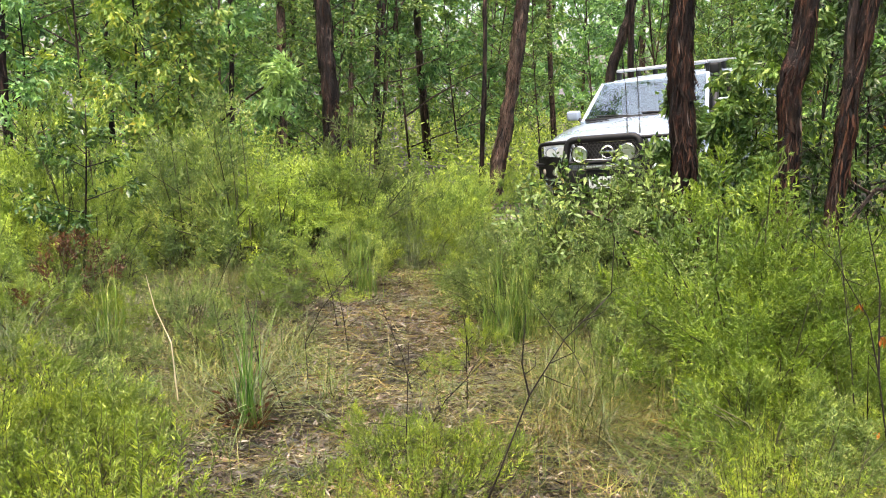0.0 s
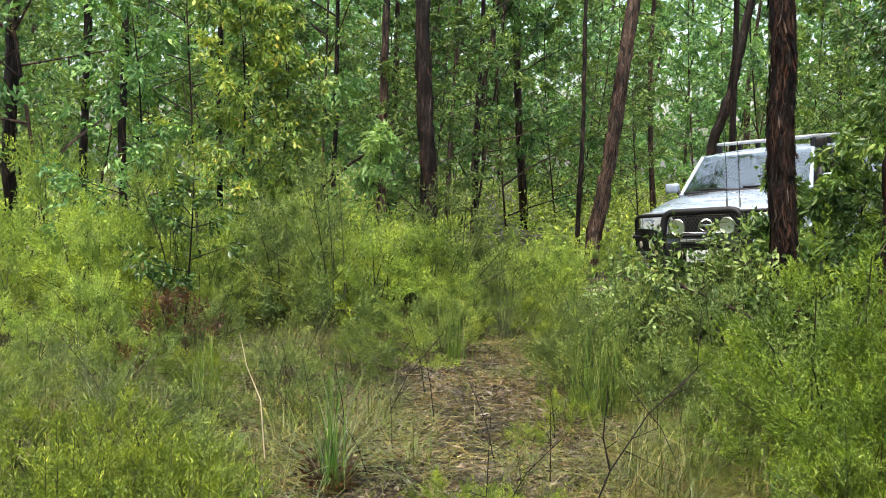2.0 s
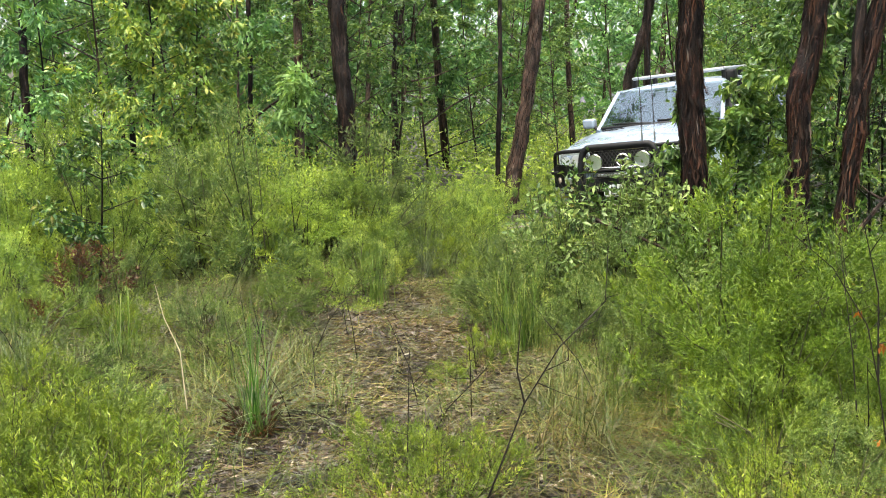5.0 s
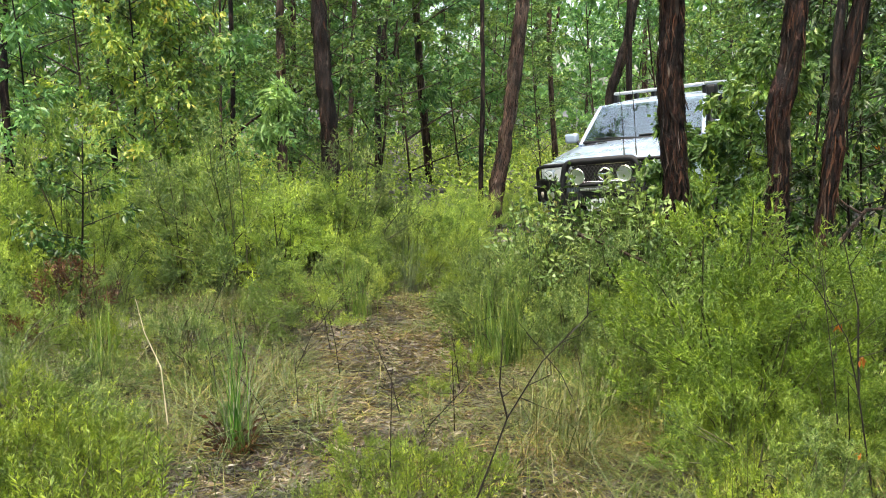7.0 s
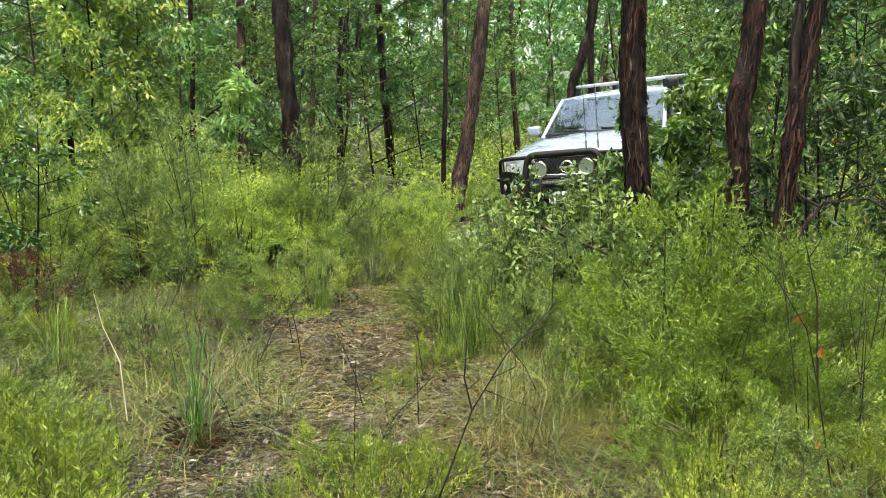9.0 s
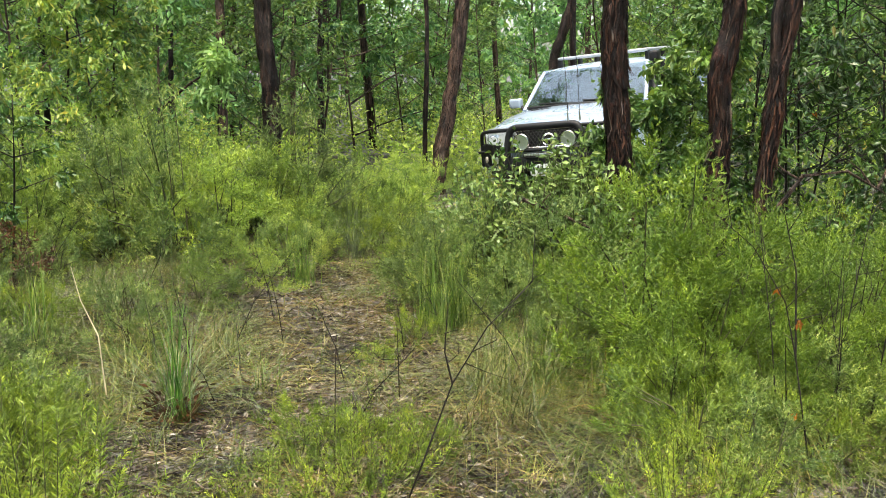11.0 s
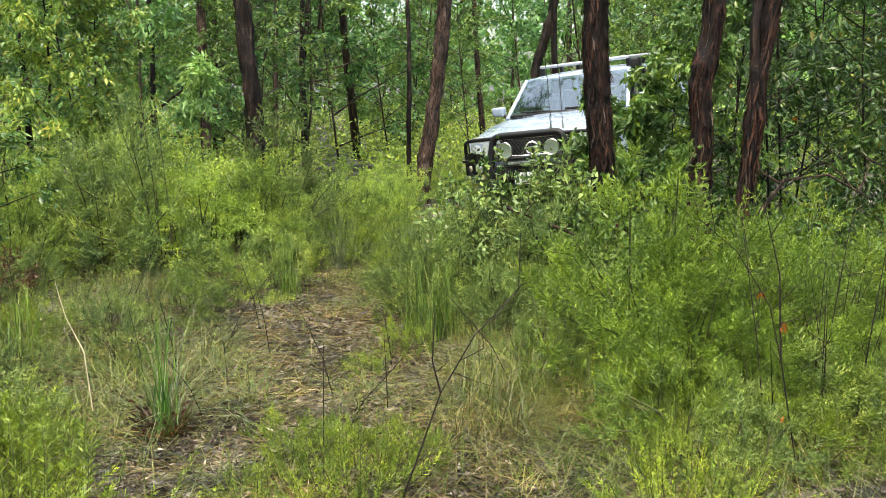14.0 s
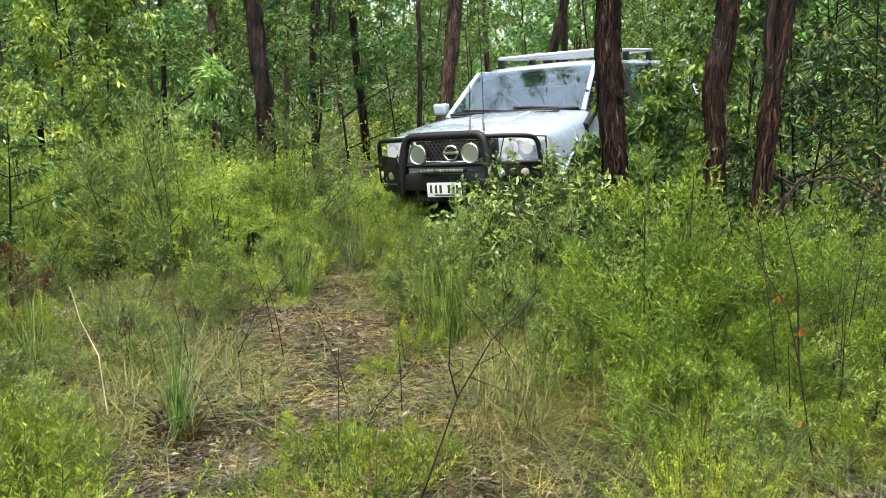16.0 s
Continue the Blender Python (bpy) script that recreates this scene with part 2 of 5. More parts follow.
def part(name, bm, material, parent=None, label="", smooth=True, angle=40):
    """Links a bmesh as one mesh object under a thing or a part."""
    bmesh.ops.recalc_face_normals(bm, faces=bm.faces)
    me = bpy.data.meshes.new(name)
    bm.to_mesh(me)
    bm.free()
    me.materials.append(material)
    if smooth:
        me.shade_smooth()
        me.set_sharp_from_angle(angle=radians(angle))
    ob = new(name, me)
    if parent:
        ob.parent = parent
    return tagged(ob, label)


def thing(name, label, category, group="", m=None):
    ob = tagged(new(name), label, category, group)
    if m is not None:
        ob.matrix_basis = m
    return ob


def tube_data(points, radii, seg=6, wobble=0.0, twist=0.0, rng=None):
    """Vertices and faces of a tapered tube along points, as numpy arrays and lists."""
    p = np.asarray(points, float)
    n = len(p)
    r = np.broadcast_to(np.asarray(radii, float), (n,))
    d = np.gradient(p, axis=0)
    d /= np.linalg.norm(d, axis=1, keepdims=True) + 1e-9
    ref = np.where(np.abs(d[:, 2:3]) > 0.9, [[1.0, 0, 0]], [[0, 0, 1.0]])
    ref = ref if np.all(ref == ref[0]) else np.tile([[0.93, 0.36, 0.05]], (n, 1))
    u = np.cross(d, ref)
    u /= np.linalg.norm(u, axis=1, keepdims=True) + 1e-9
    v = np.cross(d, u)
    a = np.linspace(0, 2 * np.pi, seg, endpoint=False)[None] + twist * np.arange(n)[:, None]
    rr = r[:, None] * np.ones((1, seg))
    if wobble:
        rr = rr * (1 + wobble * (rng or RNG).uniform(-1, 1, (n, seg)))
    verts = p[:, None] + rr[..., None] * (np.cos(a)[..., None] * u[:, None] + np.sin(a)[..., None] * v[:, None])
    faces = [(i * seg + k, i * seg + (k + 1) % seg, (i + 1) * seg + (k + 1) % seg, (i + 1) * seg + k) for i in range(n - 1) for k in range(seg)]
    faces += [tuple(range(seg))[::-1], tuple((n - 1) * seg + k for k in range(seg))]
    return verts.reshape(-1, 3), faces


def join_tubes(tubes):
    verts, faces, base = [], [], 0
    for v, f in tubes:
        verts.append(v)
        faces += [tuple(i + base for i in q) for q in f]
        base += len(v)
    return np.concatenate(verts).tolist(), faces


def unit(v):
    return v / (np.linalg.norm(v, axis=-1, keepdims=True) + 1e-9)


def blades(pos, way, length, width, rng, bend=0.0, fold=0.15, needle=False):
    """Leaves as pointed quads (or needles as triangles) from pos along way; returns vertices and faces."""
    n = len(pos)
    way = unit(way)
    side = unit(np.cross(way, unit(rng.normal(size=(n, 3)))))
    up = np.cross(side, way)
    length, width = np.broadcast_to(length, (n,))[:, None], np.broadcast_to(width, (n,))[:, None]
    tip = pos + way * length + np.array([0, 0, -1.0]) * bend * length
    if needle:
        v = np.stack([pos - side * width / 2, pos + side * width / 2, tip], 1)
        return v.reshape(-1, 3), np.arange(3 * n).reshape(n, 3)
    mid = pos + way * length * 0.45 + np.array([0, 0, -1.0]) * bend * length * 0.2
    v = np.stack([pos, mid + side * width / 2 + up * width * fold, tip, mid - side * width / 2 + up * width * fold], 1)
    return v.reshape(-1, 3), np.arange(4 * n).reshape(n, 4)


def leaf_object(name, chunks, material, parent=None, label=""):
    verts, faces, base = [], [], 0
    for v, f in chunks:
        verts.append(v)
        faces += (f + base).tolist()
        base += len(v)
    return mesh_object(name, np.concatenate(verts).tolist(), faces, material, parent, label)


def ground_z(x, y):
    """Height of the ground: nearly level, with soft humps and a shallow rise where the track comes out."""
    z = 0.05 * math.sin(0.9 * x + 0.4) * math.sin(0.7 * y) + 0.03 * math.sin(2.3 * x - 1.1 * y)
    z += 0.10 * math.exp(-((x - 1.4) ** 2 + (y - 9.6) ** 2) / 0.8)
    far = math.hypot(x, y - 6)
    z += 0.012 * max(0, far - 14) - 0.12 * math.exp(-((x - 3.6) ** 2 + (y - 12.6) ** 2) / 5)
    return z

# ---- ground ----


def build_ground():
    near = np.concatenate([-np.geomspace(400, 9, 16), np.linspace(-8, 8, 101), np.geomspace(9, 400, 16)])
    ys = np.concatenate([-np.geomspace(400, 3, 16), np.linspace(-2, 16, 121), np.geomspace(17, 400, 18)])
    rng = np.random.default_rng(3)
    verts = [(x, y, ground_z(x, y) + (rng.normal() * 0.006 if abs(x) < 8 and -2 < y < 16 else 0)) for y in ys for x in near]
    w = len(near)
    faces = [(j * w + i, j * w + i + 1, (j + 1) * w + i + 1, (j + 1) * w + i) for j in range(len(ys) - 1) for i in range(w - 1)]
    ob = mesh_object("ground", verts, faces, SOIL, smooth=True)
    return tagged(ob, "damp sandy forest soil with dark humus patches", "ground", kind="structure")


build_ground()

# ---- trees ----


def noise_line(z, seed):
    """A soft wander along a height."""
    return np.array([noise.noise((0.0, seed, 2.6 * h)) for h in z])


def trunk_mesh(line, radii, top, seg, rng, ridge=0.24, rings=80, knots=()):
    """A trunk through the given points, carried on down into the ground and up to the height top, with ridged bark."""
    p = np.array(line, float)
    if p[0, 2] > p[-1, 2]:
        p = p[::-1]
    foot = p[0] + (p[0] - p[1]) * 0.05
    foot[2] = ground_z(p[0, 0], p[0, 1]) - 0.12
    lean = (p[-1] - p[0]) / max(0.2, p[-1, 2] - p[0, 2])
    head = p[-1] + lean * (top - p[-1, 2]) * 0.8
    head[2] = top
    p = np.vstack([foot, p, head])
    z = np.concatenate([np.linspace(foot[2], min(3.4, top * 0.6), rings), np.linspace(min(3.4, top * 0.6), top, 14)[1:]])
    line = np.stack([np.interp(z, p[:, 2], p[:, k]) for k in (0, 1)] + [z], 1)
    for k in (0, 1):
        line[1:-1, k] = (line[:-2, k] + 2 * line[1:-1, k] + line[2:, k]) / 4
    crook = np.stack([noise_line(z, seed) for seed in rng.uniform(0, 90, 2)], 1) * radii[0] * 0.14
    line[:, :2] += crook
    t = np.clip((z - foot[2]) / (top - foot[2]), 0, 1)
    r = radii[0] * (1 - t) + radii[1] * t + radii[0] * 0.35 * np.exp(-(z - foot[2]) / 0.22)
    for h, swell in knots:
        r = r * (1 + swell * np.exp(-((z - h) / 0.06) ** 2))
    v, f = tube_data(line, r, seg, 0, 0)
    v = v.reshape(len(z), seg, 3)
    groove = rng.uniform(-1, 1, seg)
    drift = np.zeros((len(z), seg))
    for i in range(len(z)):
        groove = 0.82 * groove + 0.57 * rng.uniform(-1, 1, seg)
        drift[i] = groove
    v = line[:, None] + (v - line[:, None]) * (1 + ridge * drift)[..., None]
    return v.reshape(-1, 3), f, line, r


def bark_strips(line, r, count, rng, zmax=3.2):
    """Stringy bark: long thin strips along the trunk, tapering, some lifted at the end."""
    verts, faces, b = [], [], 0
    most = int((line[:, 2] < zmax).sum())
    for _ in range(count):
        i = int(rng.integers(1, most - 12))
        short = rng.random() < 0.55
        n = int(rng.integers(3, 5)) if short else int(rng.integers(4, 9))
        w = (rng.uniform(0.003, 0.010) if short else rng.uniform(0.0015, 0.005)) * np.sin(np.linspace(0.25, math.pi - 0.25, n))[:, None]
        ang = rng.uniform(0, 6.283) + np.cumsum(rng.normal(0, 0.11, n))
        flare = rng.uniform(1.02, 1.2) + rng.normal(0, 0.02, n)
        if rng.random() < 0.6:
            flare[:2] += rng.uniform(0.08, 0.5) * np.array([1, 0.4])
        out = np.stack([np.cos(ang), np.sin(ang), 0 * ang], 1)
        side = np.stack([-np.sin(ang), np.cos(ang), 0 * ang], 1)
        c = line[i : i + n] + out * (r[i : i + n] * flare)[:, None]
        verts += [c - side * w, c + side * w + out * w * 0.5]
        faces += [(b + q, b + q + 1, b + n + q + 1, b + n + q) for q in range(n - 1)]
        b += 2 * n
    return np.concatenate(verts).tolist(), faces


def crown_data(rng, base, spread, bottom, top, limbs, twigs, per, length, width, droop, lean_out=0.35, stem=None):
    """Limbs and leaves of a crown between two heights round a stem; returns limb tubes and leaf chunks."""
    tubes, pos, way = [], [], []
    for k in range(limbs):
        h = bottom + (top - bottom) * ((k + rng.random()) / limbs) ** 0.9
        a = rng.uniform(0, 6.283)
        reach = spread * rng.uniform(0.55, 1.1) * (1.08 - 0.75 * ((h - bottom) / max(0.1, top - bottom)) ** 1.6)
        start = np.array([base[0], base[1], h - reach * lean_out]) if stem is None else np.array([*stem(h - reach * lean_out), h - reach * lean_out])
        out = np.array([math.cos(a), math.sin(a), 0])
        end = start + out * reach + np.array([0, 0, reach * (lean_out + rng.uniform(-0.15, 0.45))])
        mid = (start + end) / 2 + rng.normal(0, 0.06 * reach, 3)
        tt = np.linspace(0, 1, 5)[:, None]
        line = (1 - tt) ** 2 * start + 2 * tt * (1 - tt) * mid + tt**2 * end
        tubes.append(tube_data(line, np.linspace(0.008, 0.002, 5) * max(0.6, reach), 4))
        for _ in range(twigs):
            s = rng.uniform(0.3, 1.0)
            c = (1 - s) ** 2 * start + 2 * s * (1 - s) * mid + s**2 * end
            d = unit(out + rng.normal(0, 0.7, 3))
            tl = reach * rng.uniform(0.12, 0.35)
            q = rng.random((per, 1))
            pos.append(c + d * q * tl + rng.normal(0, length * 0.35, (per, 3)))
            way.append(d * 0.7 + rng.normal(0, 0.6, (per, 3)) + np.array([0, 0, -droop]))
    pos, way = np.concatenate(pos), np.concatenate(way)
    n = len(pos)
    return tubes, blades(pos, way, length * rng.uniform(0.6, 1.25, n), width * rng.uniform(0.7, 1.2, n), rng, 0.15)


def big_tree(line, radii, top, bark, label, seed, crown=True, seg=18, strips=0, crown_from=4.5, spread=2.2, leaf=GUM, knots=(), fork=None):
    """A tall gum with a trunk of its own shape; the crown is mostly overhead."""
    rng = np.random.default_rng(seed)
    tree = thing("gum_tree", label, "tree", "trees of the woods")
    v, f, axis, r = trunk_mesh(line, radii, top, seg, rng, knots=knots)
    mesh_object("trunk", v.tolist(), f, bark, tree, smooth=True)
    if strips:
        sv, sf = bark_strips(axis, r, strips, rng)
        tagged(mesh_object("loose_bark", sv, sf, LOOSE_BARK, tree, "loose stringy bark"), kind="stuff")
    if fork is not None:
        fp = np.array(fork, float)
        s = np.linspace(0, 1, 24)
        fl = np.stack([np.interp(s, np.linspace(0, 1, len(fp)), fp[:, c]) for c in range(3)], 1)
        fv, ff = tube_data(fl, np.linspace(0.034, 0.02, 24), 10, 0.22, 0, rng)
        mesh_object("dead_fork", fv.tolist(), ff, BARK_DARK, tree, "dark dead second stem", smooth=True)
    if crown:
        tubes, leaves = crown_data(rng, (0, 0), spread, crown_from, top, 16, 9, 14, 0.13, 0.032, 0.5, 0.4,
                                   lambda h: (np.interp(h, axis[:, 2], axis[:, 0]), np.interp(h, axis[:, 2], axis[:, 1])))
        tagged(mesh_object("branchwork", *join_tubes(tubes), bark, tree), kind="stuff")
        leaf_object("crown", [leaves], leaf, tree)
    return tree


RED = "gum with wet fissured red-brown stringy bark"
big_tree([(1.584, 6.631, 2.266), (1.584, 6.564, 1.799), (1.596, 6.508, 1.41), (1.615, 6.452, 1.021), (1.635, 6.396, 0.632), (1.682, 6.317, 0.087)],
         (0.084, 0.05), 9.5, BARK_RED, RED + " beside the track", 1, strips=1150, seg=30, crown_from=6.8, spread=1.4)
big_tree([(2.277, 6.117, 2.204), (2.234, 6.066, 1.845), (2.154, 6.014, 1.486), (2.154, 5.957, 1.091), (2.14, 5.91, 0.768), (2.11, 5.859, 0.41)],
         (0.068, 0.045), 8.5, BARK_RED, RED + ", leaning", 2, strips=900, seg=28, crown_from=6.2, spread=1.3, knots=((0.95, -0.12), (1.6, 0.14)))
big_tree([(2.438, 5.552, 2.136), (2.366, 5.505, 1.81), (2.303, 5.463, 1.517), (2.264, 5.411, 1.159), (2.218, 5.364, 0.833), (2.192, 5.317, 0.508)],
         (0.049, 0.022), 7.5, BARK_RED, "slim leaning " + RED, 3, strips=680, seg=24, crown_from=5.6, spread=1.0, knots=((1.27, 0.3), (0.75, 0.12), (1.8, 0.12)),
         fork=[(2.29, 5.45, 1.42), (2.27, 5.46, 1.75), (2.31, 5.5, 2.2), (2.36, 5.54, 2.9), (2.38, 5.56, 3.6)])
big_tree([(-1.347, 10.281, 2.704), (-1.286, 10.168, 1.92), (-1.225, 10.09, 1.377), (-1.219, 10.016, 0.864), (-1.207, 9.959, 0.472)],
         (0.086, 0.055), 12, BARK_DARK, "tall gum with dark wet charred bark", 4, strips=260, seg=22)
big_tree([(1.018, 12.09, 2.92), (0.896, 11.937, 1.856), (0.781, 11.825, 1.077), (0.631, 11.702, 0.226), (0.601, 11.661, -0.06)],
         (0.09, 0.055), 11, BARK_GREY, "leaning gum with grey-brown bark beside the car", 5, strips=260, seg=20, crown_from=7.5, spread=1.3)
big_tree([(-2.141, 12.543, 2.975), (-2.126, 12.368, 1.761), (-2.111, 12.225, 0.767)], (0.062, 0.04), 10, BARK_GREY, "slim gum with grey-brown bark", 6, seg=10)
big_tree([(-1.058, 15.936, 3.382), (-1.096, 15.734, 1.98), (-1.058, 15.572, 0.858)], (0.042, 0.025), 10, BARK_DARK, "slim dark gum stem", 7, seg=10)
big_tree([(-0.90, 16.1, 3.5), (-0.989, 15.957, 2.83), (-1.103, 15.835, 1.983)], (0.05, 0.03), 9, BARK_GREY, "slim gum stem with grey bark", 8, seg=8)
big_tree([(-1.331, 14.393, 3.197), (-1.382, 14.211, 1.93), (-1.399, 14.053, 0.833)], (0.036, 0.025), 9, BARK_GREY, "slim gum stem with grey bark", 9, seg=8)
big_tree([(3.5, 16.6, 4.4), (3.325, 16.478, 3.637), (3.159, 16.338, 2.672), (2.935, 16.241, 1.996), (2.789, 16.13, 1.224)], (0.09, 0.05), 9, BARK_DARK, "crooked dark gum stem", 10, seg=10)
big_tree([(-3.208, 14.393, 3.197), (-3.174, 14.211, 1.93), (-3.157, 14.053, 0.833)], (0.042, 0.025), 9, BARK_DARK, "slim dark gum stem", 11, seg=8)
big_tree([(0.505, 12.337, 2.95), (0.527, 12.212, 2.082), (0.497, 12.066, 1.069)], (0.035, 0.02), 7, BARK_DARK, "thin dark gum stem", 12, seg=8, crown_from=5.2, spread=0.9)
big_tree([(-6.697, 11.309, 2.827), (-6.663, 11.118, 1.5)], (0.085, 0.05), 10, BARK_DARK, "dark gum trunk with rough bark", 13, seg=12)
big_tree([(-5.711, 11.309, 2.827), (-5.684, 11.118, 1.5)], (0.05, 0.03), 9, BARK_DARK, "slim dark gum stem", 14, seg=8)
big_tree([(-4.984, 10.795, 2.765), (-4.965, 10.658, 1.815)], (0.045, 0.03), 9, BARK_DARK, "slim dark gum stem", 15, seg=8)


def sapling(name, label, seed, height, spread, bottom, limbs, twigs, per, leaf_len, leaf_wid, material, stem=0.02, droop=0.35, bark=BARK_DARK, group="saplings of the woods"):
    """A young tree: bowed stem, limbs and a loose crown of single leaves. Built at the origin."""
    rng = np.random.default_rng(seed)
    tree = thing(name, label, "tree", group)
    zz = np.linspace(-0.1, height, 9)
    bow = np.stack([0.06 * height * np.sin(zz / height * rng.uniform(1, 3)), 0.04 * height * np.sin(zz / height * rng.uniform(1, 4) + 0.4) - 0.04 * height * math.sin(0.4), zz], 1)
    v, f = tube_data(bow, np.linspace(stem, stem * 0.25, 9), 7)
    mesh_object("trunk", v.tolist(), f, bark, tree, smooth=True)
    tubes, leaves = crown_data(rng, (0, 0), spread, bottom, height, limbs, twigs, per, leaf_len, leaf_wid, droop, 0.35,
                               lambda h: (np.interp(h, zz, bow[:, 0]), np.interp(h, zz, bow[:, 1])))
    tagged(mesh_object("branchwork", *join_tubes(tubes), bark, tree), kind="stuff")
    leaf_object("crown", [leaves], material, tree)
    return tree


def place(ob, x, y, turn=0.0, size=1.0, tall=1.0, sink=0.0):
    return pose(x, y, ground_z(x, y) - sink, 0, 0, turn) @ Matrix.Diagonal((size, size, size * tall, 1))


def first_at(ob, m):
    ob.matrix_basis = m
    return ob


def plant(kinds, spots, rng, sizes=(0.8, 1.2), sink=0.0, used=None):
    """Sets copies of the given plants on the spots; the first of each kind takes its own first spot."""
    used = set() if used is None else used
    for k, (x, y) in enumerate(spots):
        ob = kinds[int(rng.integers(len(kinds)))]
        m = place(ob, x, y, rng.uniform(0, 360), rng.uniform(*sizes), rng.uniform(0.85, 1.15), sink)
        if ob.name in used:
            copy_thing(ob, m)
        else:
            used.add(ob.name)
            ob.matrix_basis = m
    return used


# distinct saplings near the track
first_at(sapling("sapling", "yellow-green gum sapling with a thin dark stem", 21, 3.4, 0.72, 1.05, 40, 11, 20, 0.07, 0.03, GUM_LIGHT, 0.018, 0.3), pose(-3.13, 8.9, 0))
first_at(sapling("sapling", "yellow-green gum sapling with a thin dark stem", 22, 3.0, 0.5, 1.2, 22, 9, 16, 0.07, 0.03, GUM_LIGHT, 0.016, 0.3), pose(-2.75, 9.2, 0))
first_at(sapling("sapling", "young gum with grey-green leaves", 23, 2.8, 0.8, 0.5, 20, 9, 13, 0.075, 0.03, GUM, 0.016, 0.2), pose(-3.75, 8.0, 0))
first_at(sapling("sapling", "small pale green sapling with long narrow leaves", 24, 1.74, 0.24, 1.2, 15, 7, 9, 0.105, 0.026, PALE, 0.012, 0.45), pose(-1.72, 9.2, 0.02))
first_at(sapling("sapling", "leafy dark green sapling", 25, 1.35, 0.5, 0.35, 14, 7, 10, 0.06, 0.026, BROAD, 0.012, 0.1), pose(-2.62, 6.55, 0))
# leafy saplings beside the red-barked gums
LEAFY = "leafy sapling with broad dull-green leaves"
for k, (x, y, h, s, b) in enumerate([(1.98, 6.95, 1.6, 0.42, 0.45), (2.35, 7.3, 1.9, 0.6, 0.6), (1.75, 7.1, 1.5, 0.36, 0.3), (2.55, 6.75, 2.2, 0.55, 0.8),
                                     (3.1, 6.9, 3.0, 0.8, 0.6), (3.5, 7.6, 3.6, 1.0, 0.5), (4.2, 7.0, 3.2, 0.9, 0.4), (2.95, 8.3, 3.8, 0.9, 1.4), (4.0, 8.6, 4.0, 1.1, 0.6),
                                     (5.0, 8.0, 4.0, 1.1, 0.4), (4.7, 6.2, 2.8, 0.8, 0.4), (3.4, 8.5, 4.4, 1.0, 0.8), (4.4, 7.8, 4.4, 1.1, 0.6), (5.4, 6.8, 3.6, 1.1, 0.3), (5.7, 9.0, 4.6, 1.2, 0.4), (4.9, 9.8, 5.0, 1.3, 0.5), (6.4, 7.6, 4.2, 1.2, 0.3), (3.9, 9.3, 5.0, 1.2, 1.2)]):
    rich = 1.0 if k > 3 else 1.15
    first_at(sapling("leafy_sapling", LEAFY, 40 + k, h, s, b, int(20 * rich) - (1 if k < 4 else -3), 8, 15 if k < 4 else 10, 0.07 + 0.01 * (k > 3), 0.03, BROAD if k > 3 else GUM_MID, 0.012, 0.3), pose(x, y, ground_z(x, y), 0, 0, 37 * k))
# overhanging sprays from the near gums, high on the right
first_at(sapling("leafy_sapling", "leafy sapling reaching over the car", 60, 3.6, 0.8, 2.5, 12, 8, 9, 0.075, 0.028, BROAD, 0.014, 0.5), pose(3.0, 7.75, 0))

# woods behind
rng_w = np.random.default_rng(77)
WOOD = [sapling("young_gum", "young gum in the woods with dull green leaves", 80, 6.0, 1.4, 0.7, 30, 9, 22, 0.072, 0.030, GUM, 0.013, 0.35, BARK_GREY),
        sapling("young_gum", "young gum in the woods with fresh green leaves", 81, 5.0, 1.3, 0.5, 30, 9, 22, 0.070, 0.030, GUM_MID, 0.013, 0.3, BARK_GREY),
        sapling("young_gum", "slender young gum in the woods", 82, 7.5, 1.2, 1.6, 30, 9, 22, 0.072, 0.028, GUM, 0.014, 0.4, BARK_GREY),
        sapling("young_gum", "bushy young tree in the woods with dense leaves", 83, 4.0, 1.3, 0.2, 32, 9, 22, 0.066, 0.030, GUM_MID, 0.012, 0.2, BARK_GREY)]
spots = []
while len(spots) < 100:
    y = 12.5 + 26 * rng_w.random() ** 1.25
    x = rng_w.uniform(-1, 1) * (3 + y * 0.62) - 0.06 * y
    gap = 0.75 + 0.02 * y
    if y < 18 and 1.0 < x < 6.5:
        continue
    if all((x - a) ** 2 + (y - b) ** 2 > gap * gap for a, b in spots):
        spots.append((x, y))
# unseen gums beside and behind the camera, added to hold back side light
spots += [(-5.5, -3.5), (-2.5, -5.5), (1.0, -6.0), (4.5, -4.5), (7.5, -1.0), (-8.0, 0.5), (-9.5, 4.5), (9.0, 3.5), (-4.5, -8.0), (6.5, -8.0), (0.0, -9.5), (8.5, 5.8)]
spots += [(-0.6, 18.0), (0.4, 19.5), (-1.6, 19.0), (-2.4, 17.5), (0.9, 21.0), (-0.3, 22.5), (-3.2, 20.5), (-1.2, 17.0)]
spots += [(-5.6, 10.2), (-6.6, 9.0), (-7.6, 10.5), (-4.6, 12.2), (6.2, 9.5), (7.0, 8.0), (6.6, 11.5), (5.6, 13.5), (7.8, 13.0), (4.4, 16.4), (2.0, 18.5), (6.0, 16.5)]
plant(WOOD, spots, rng_w, (0.95, 1.45))


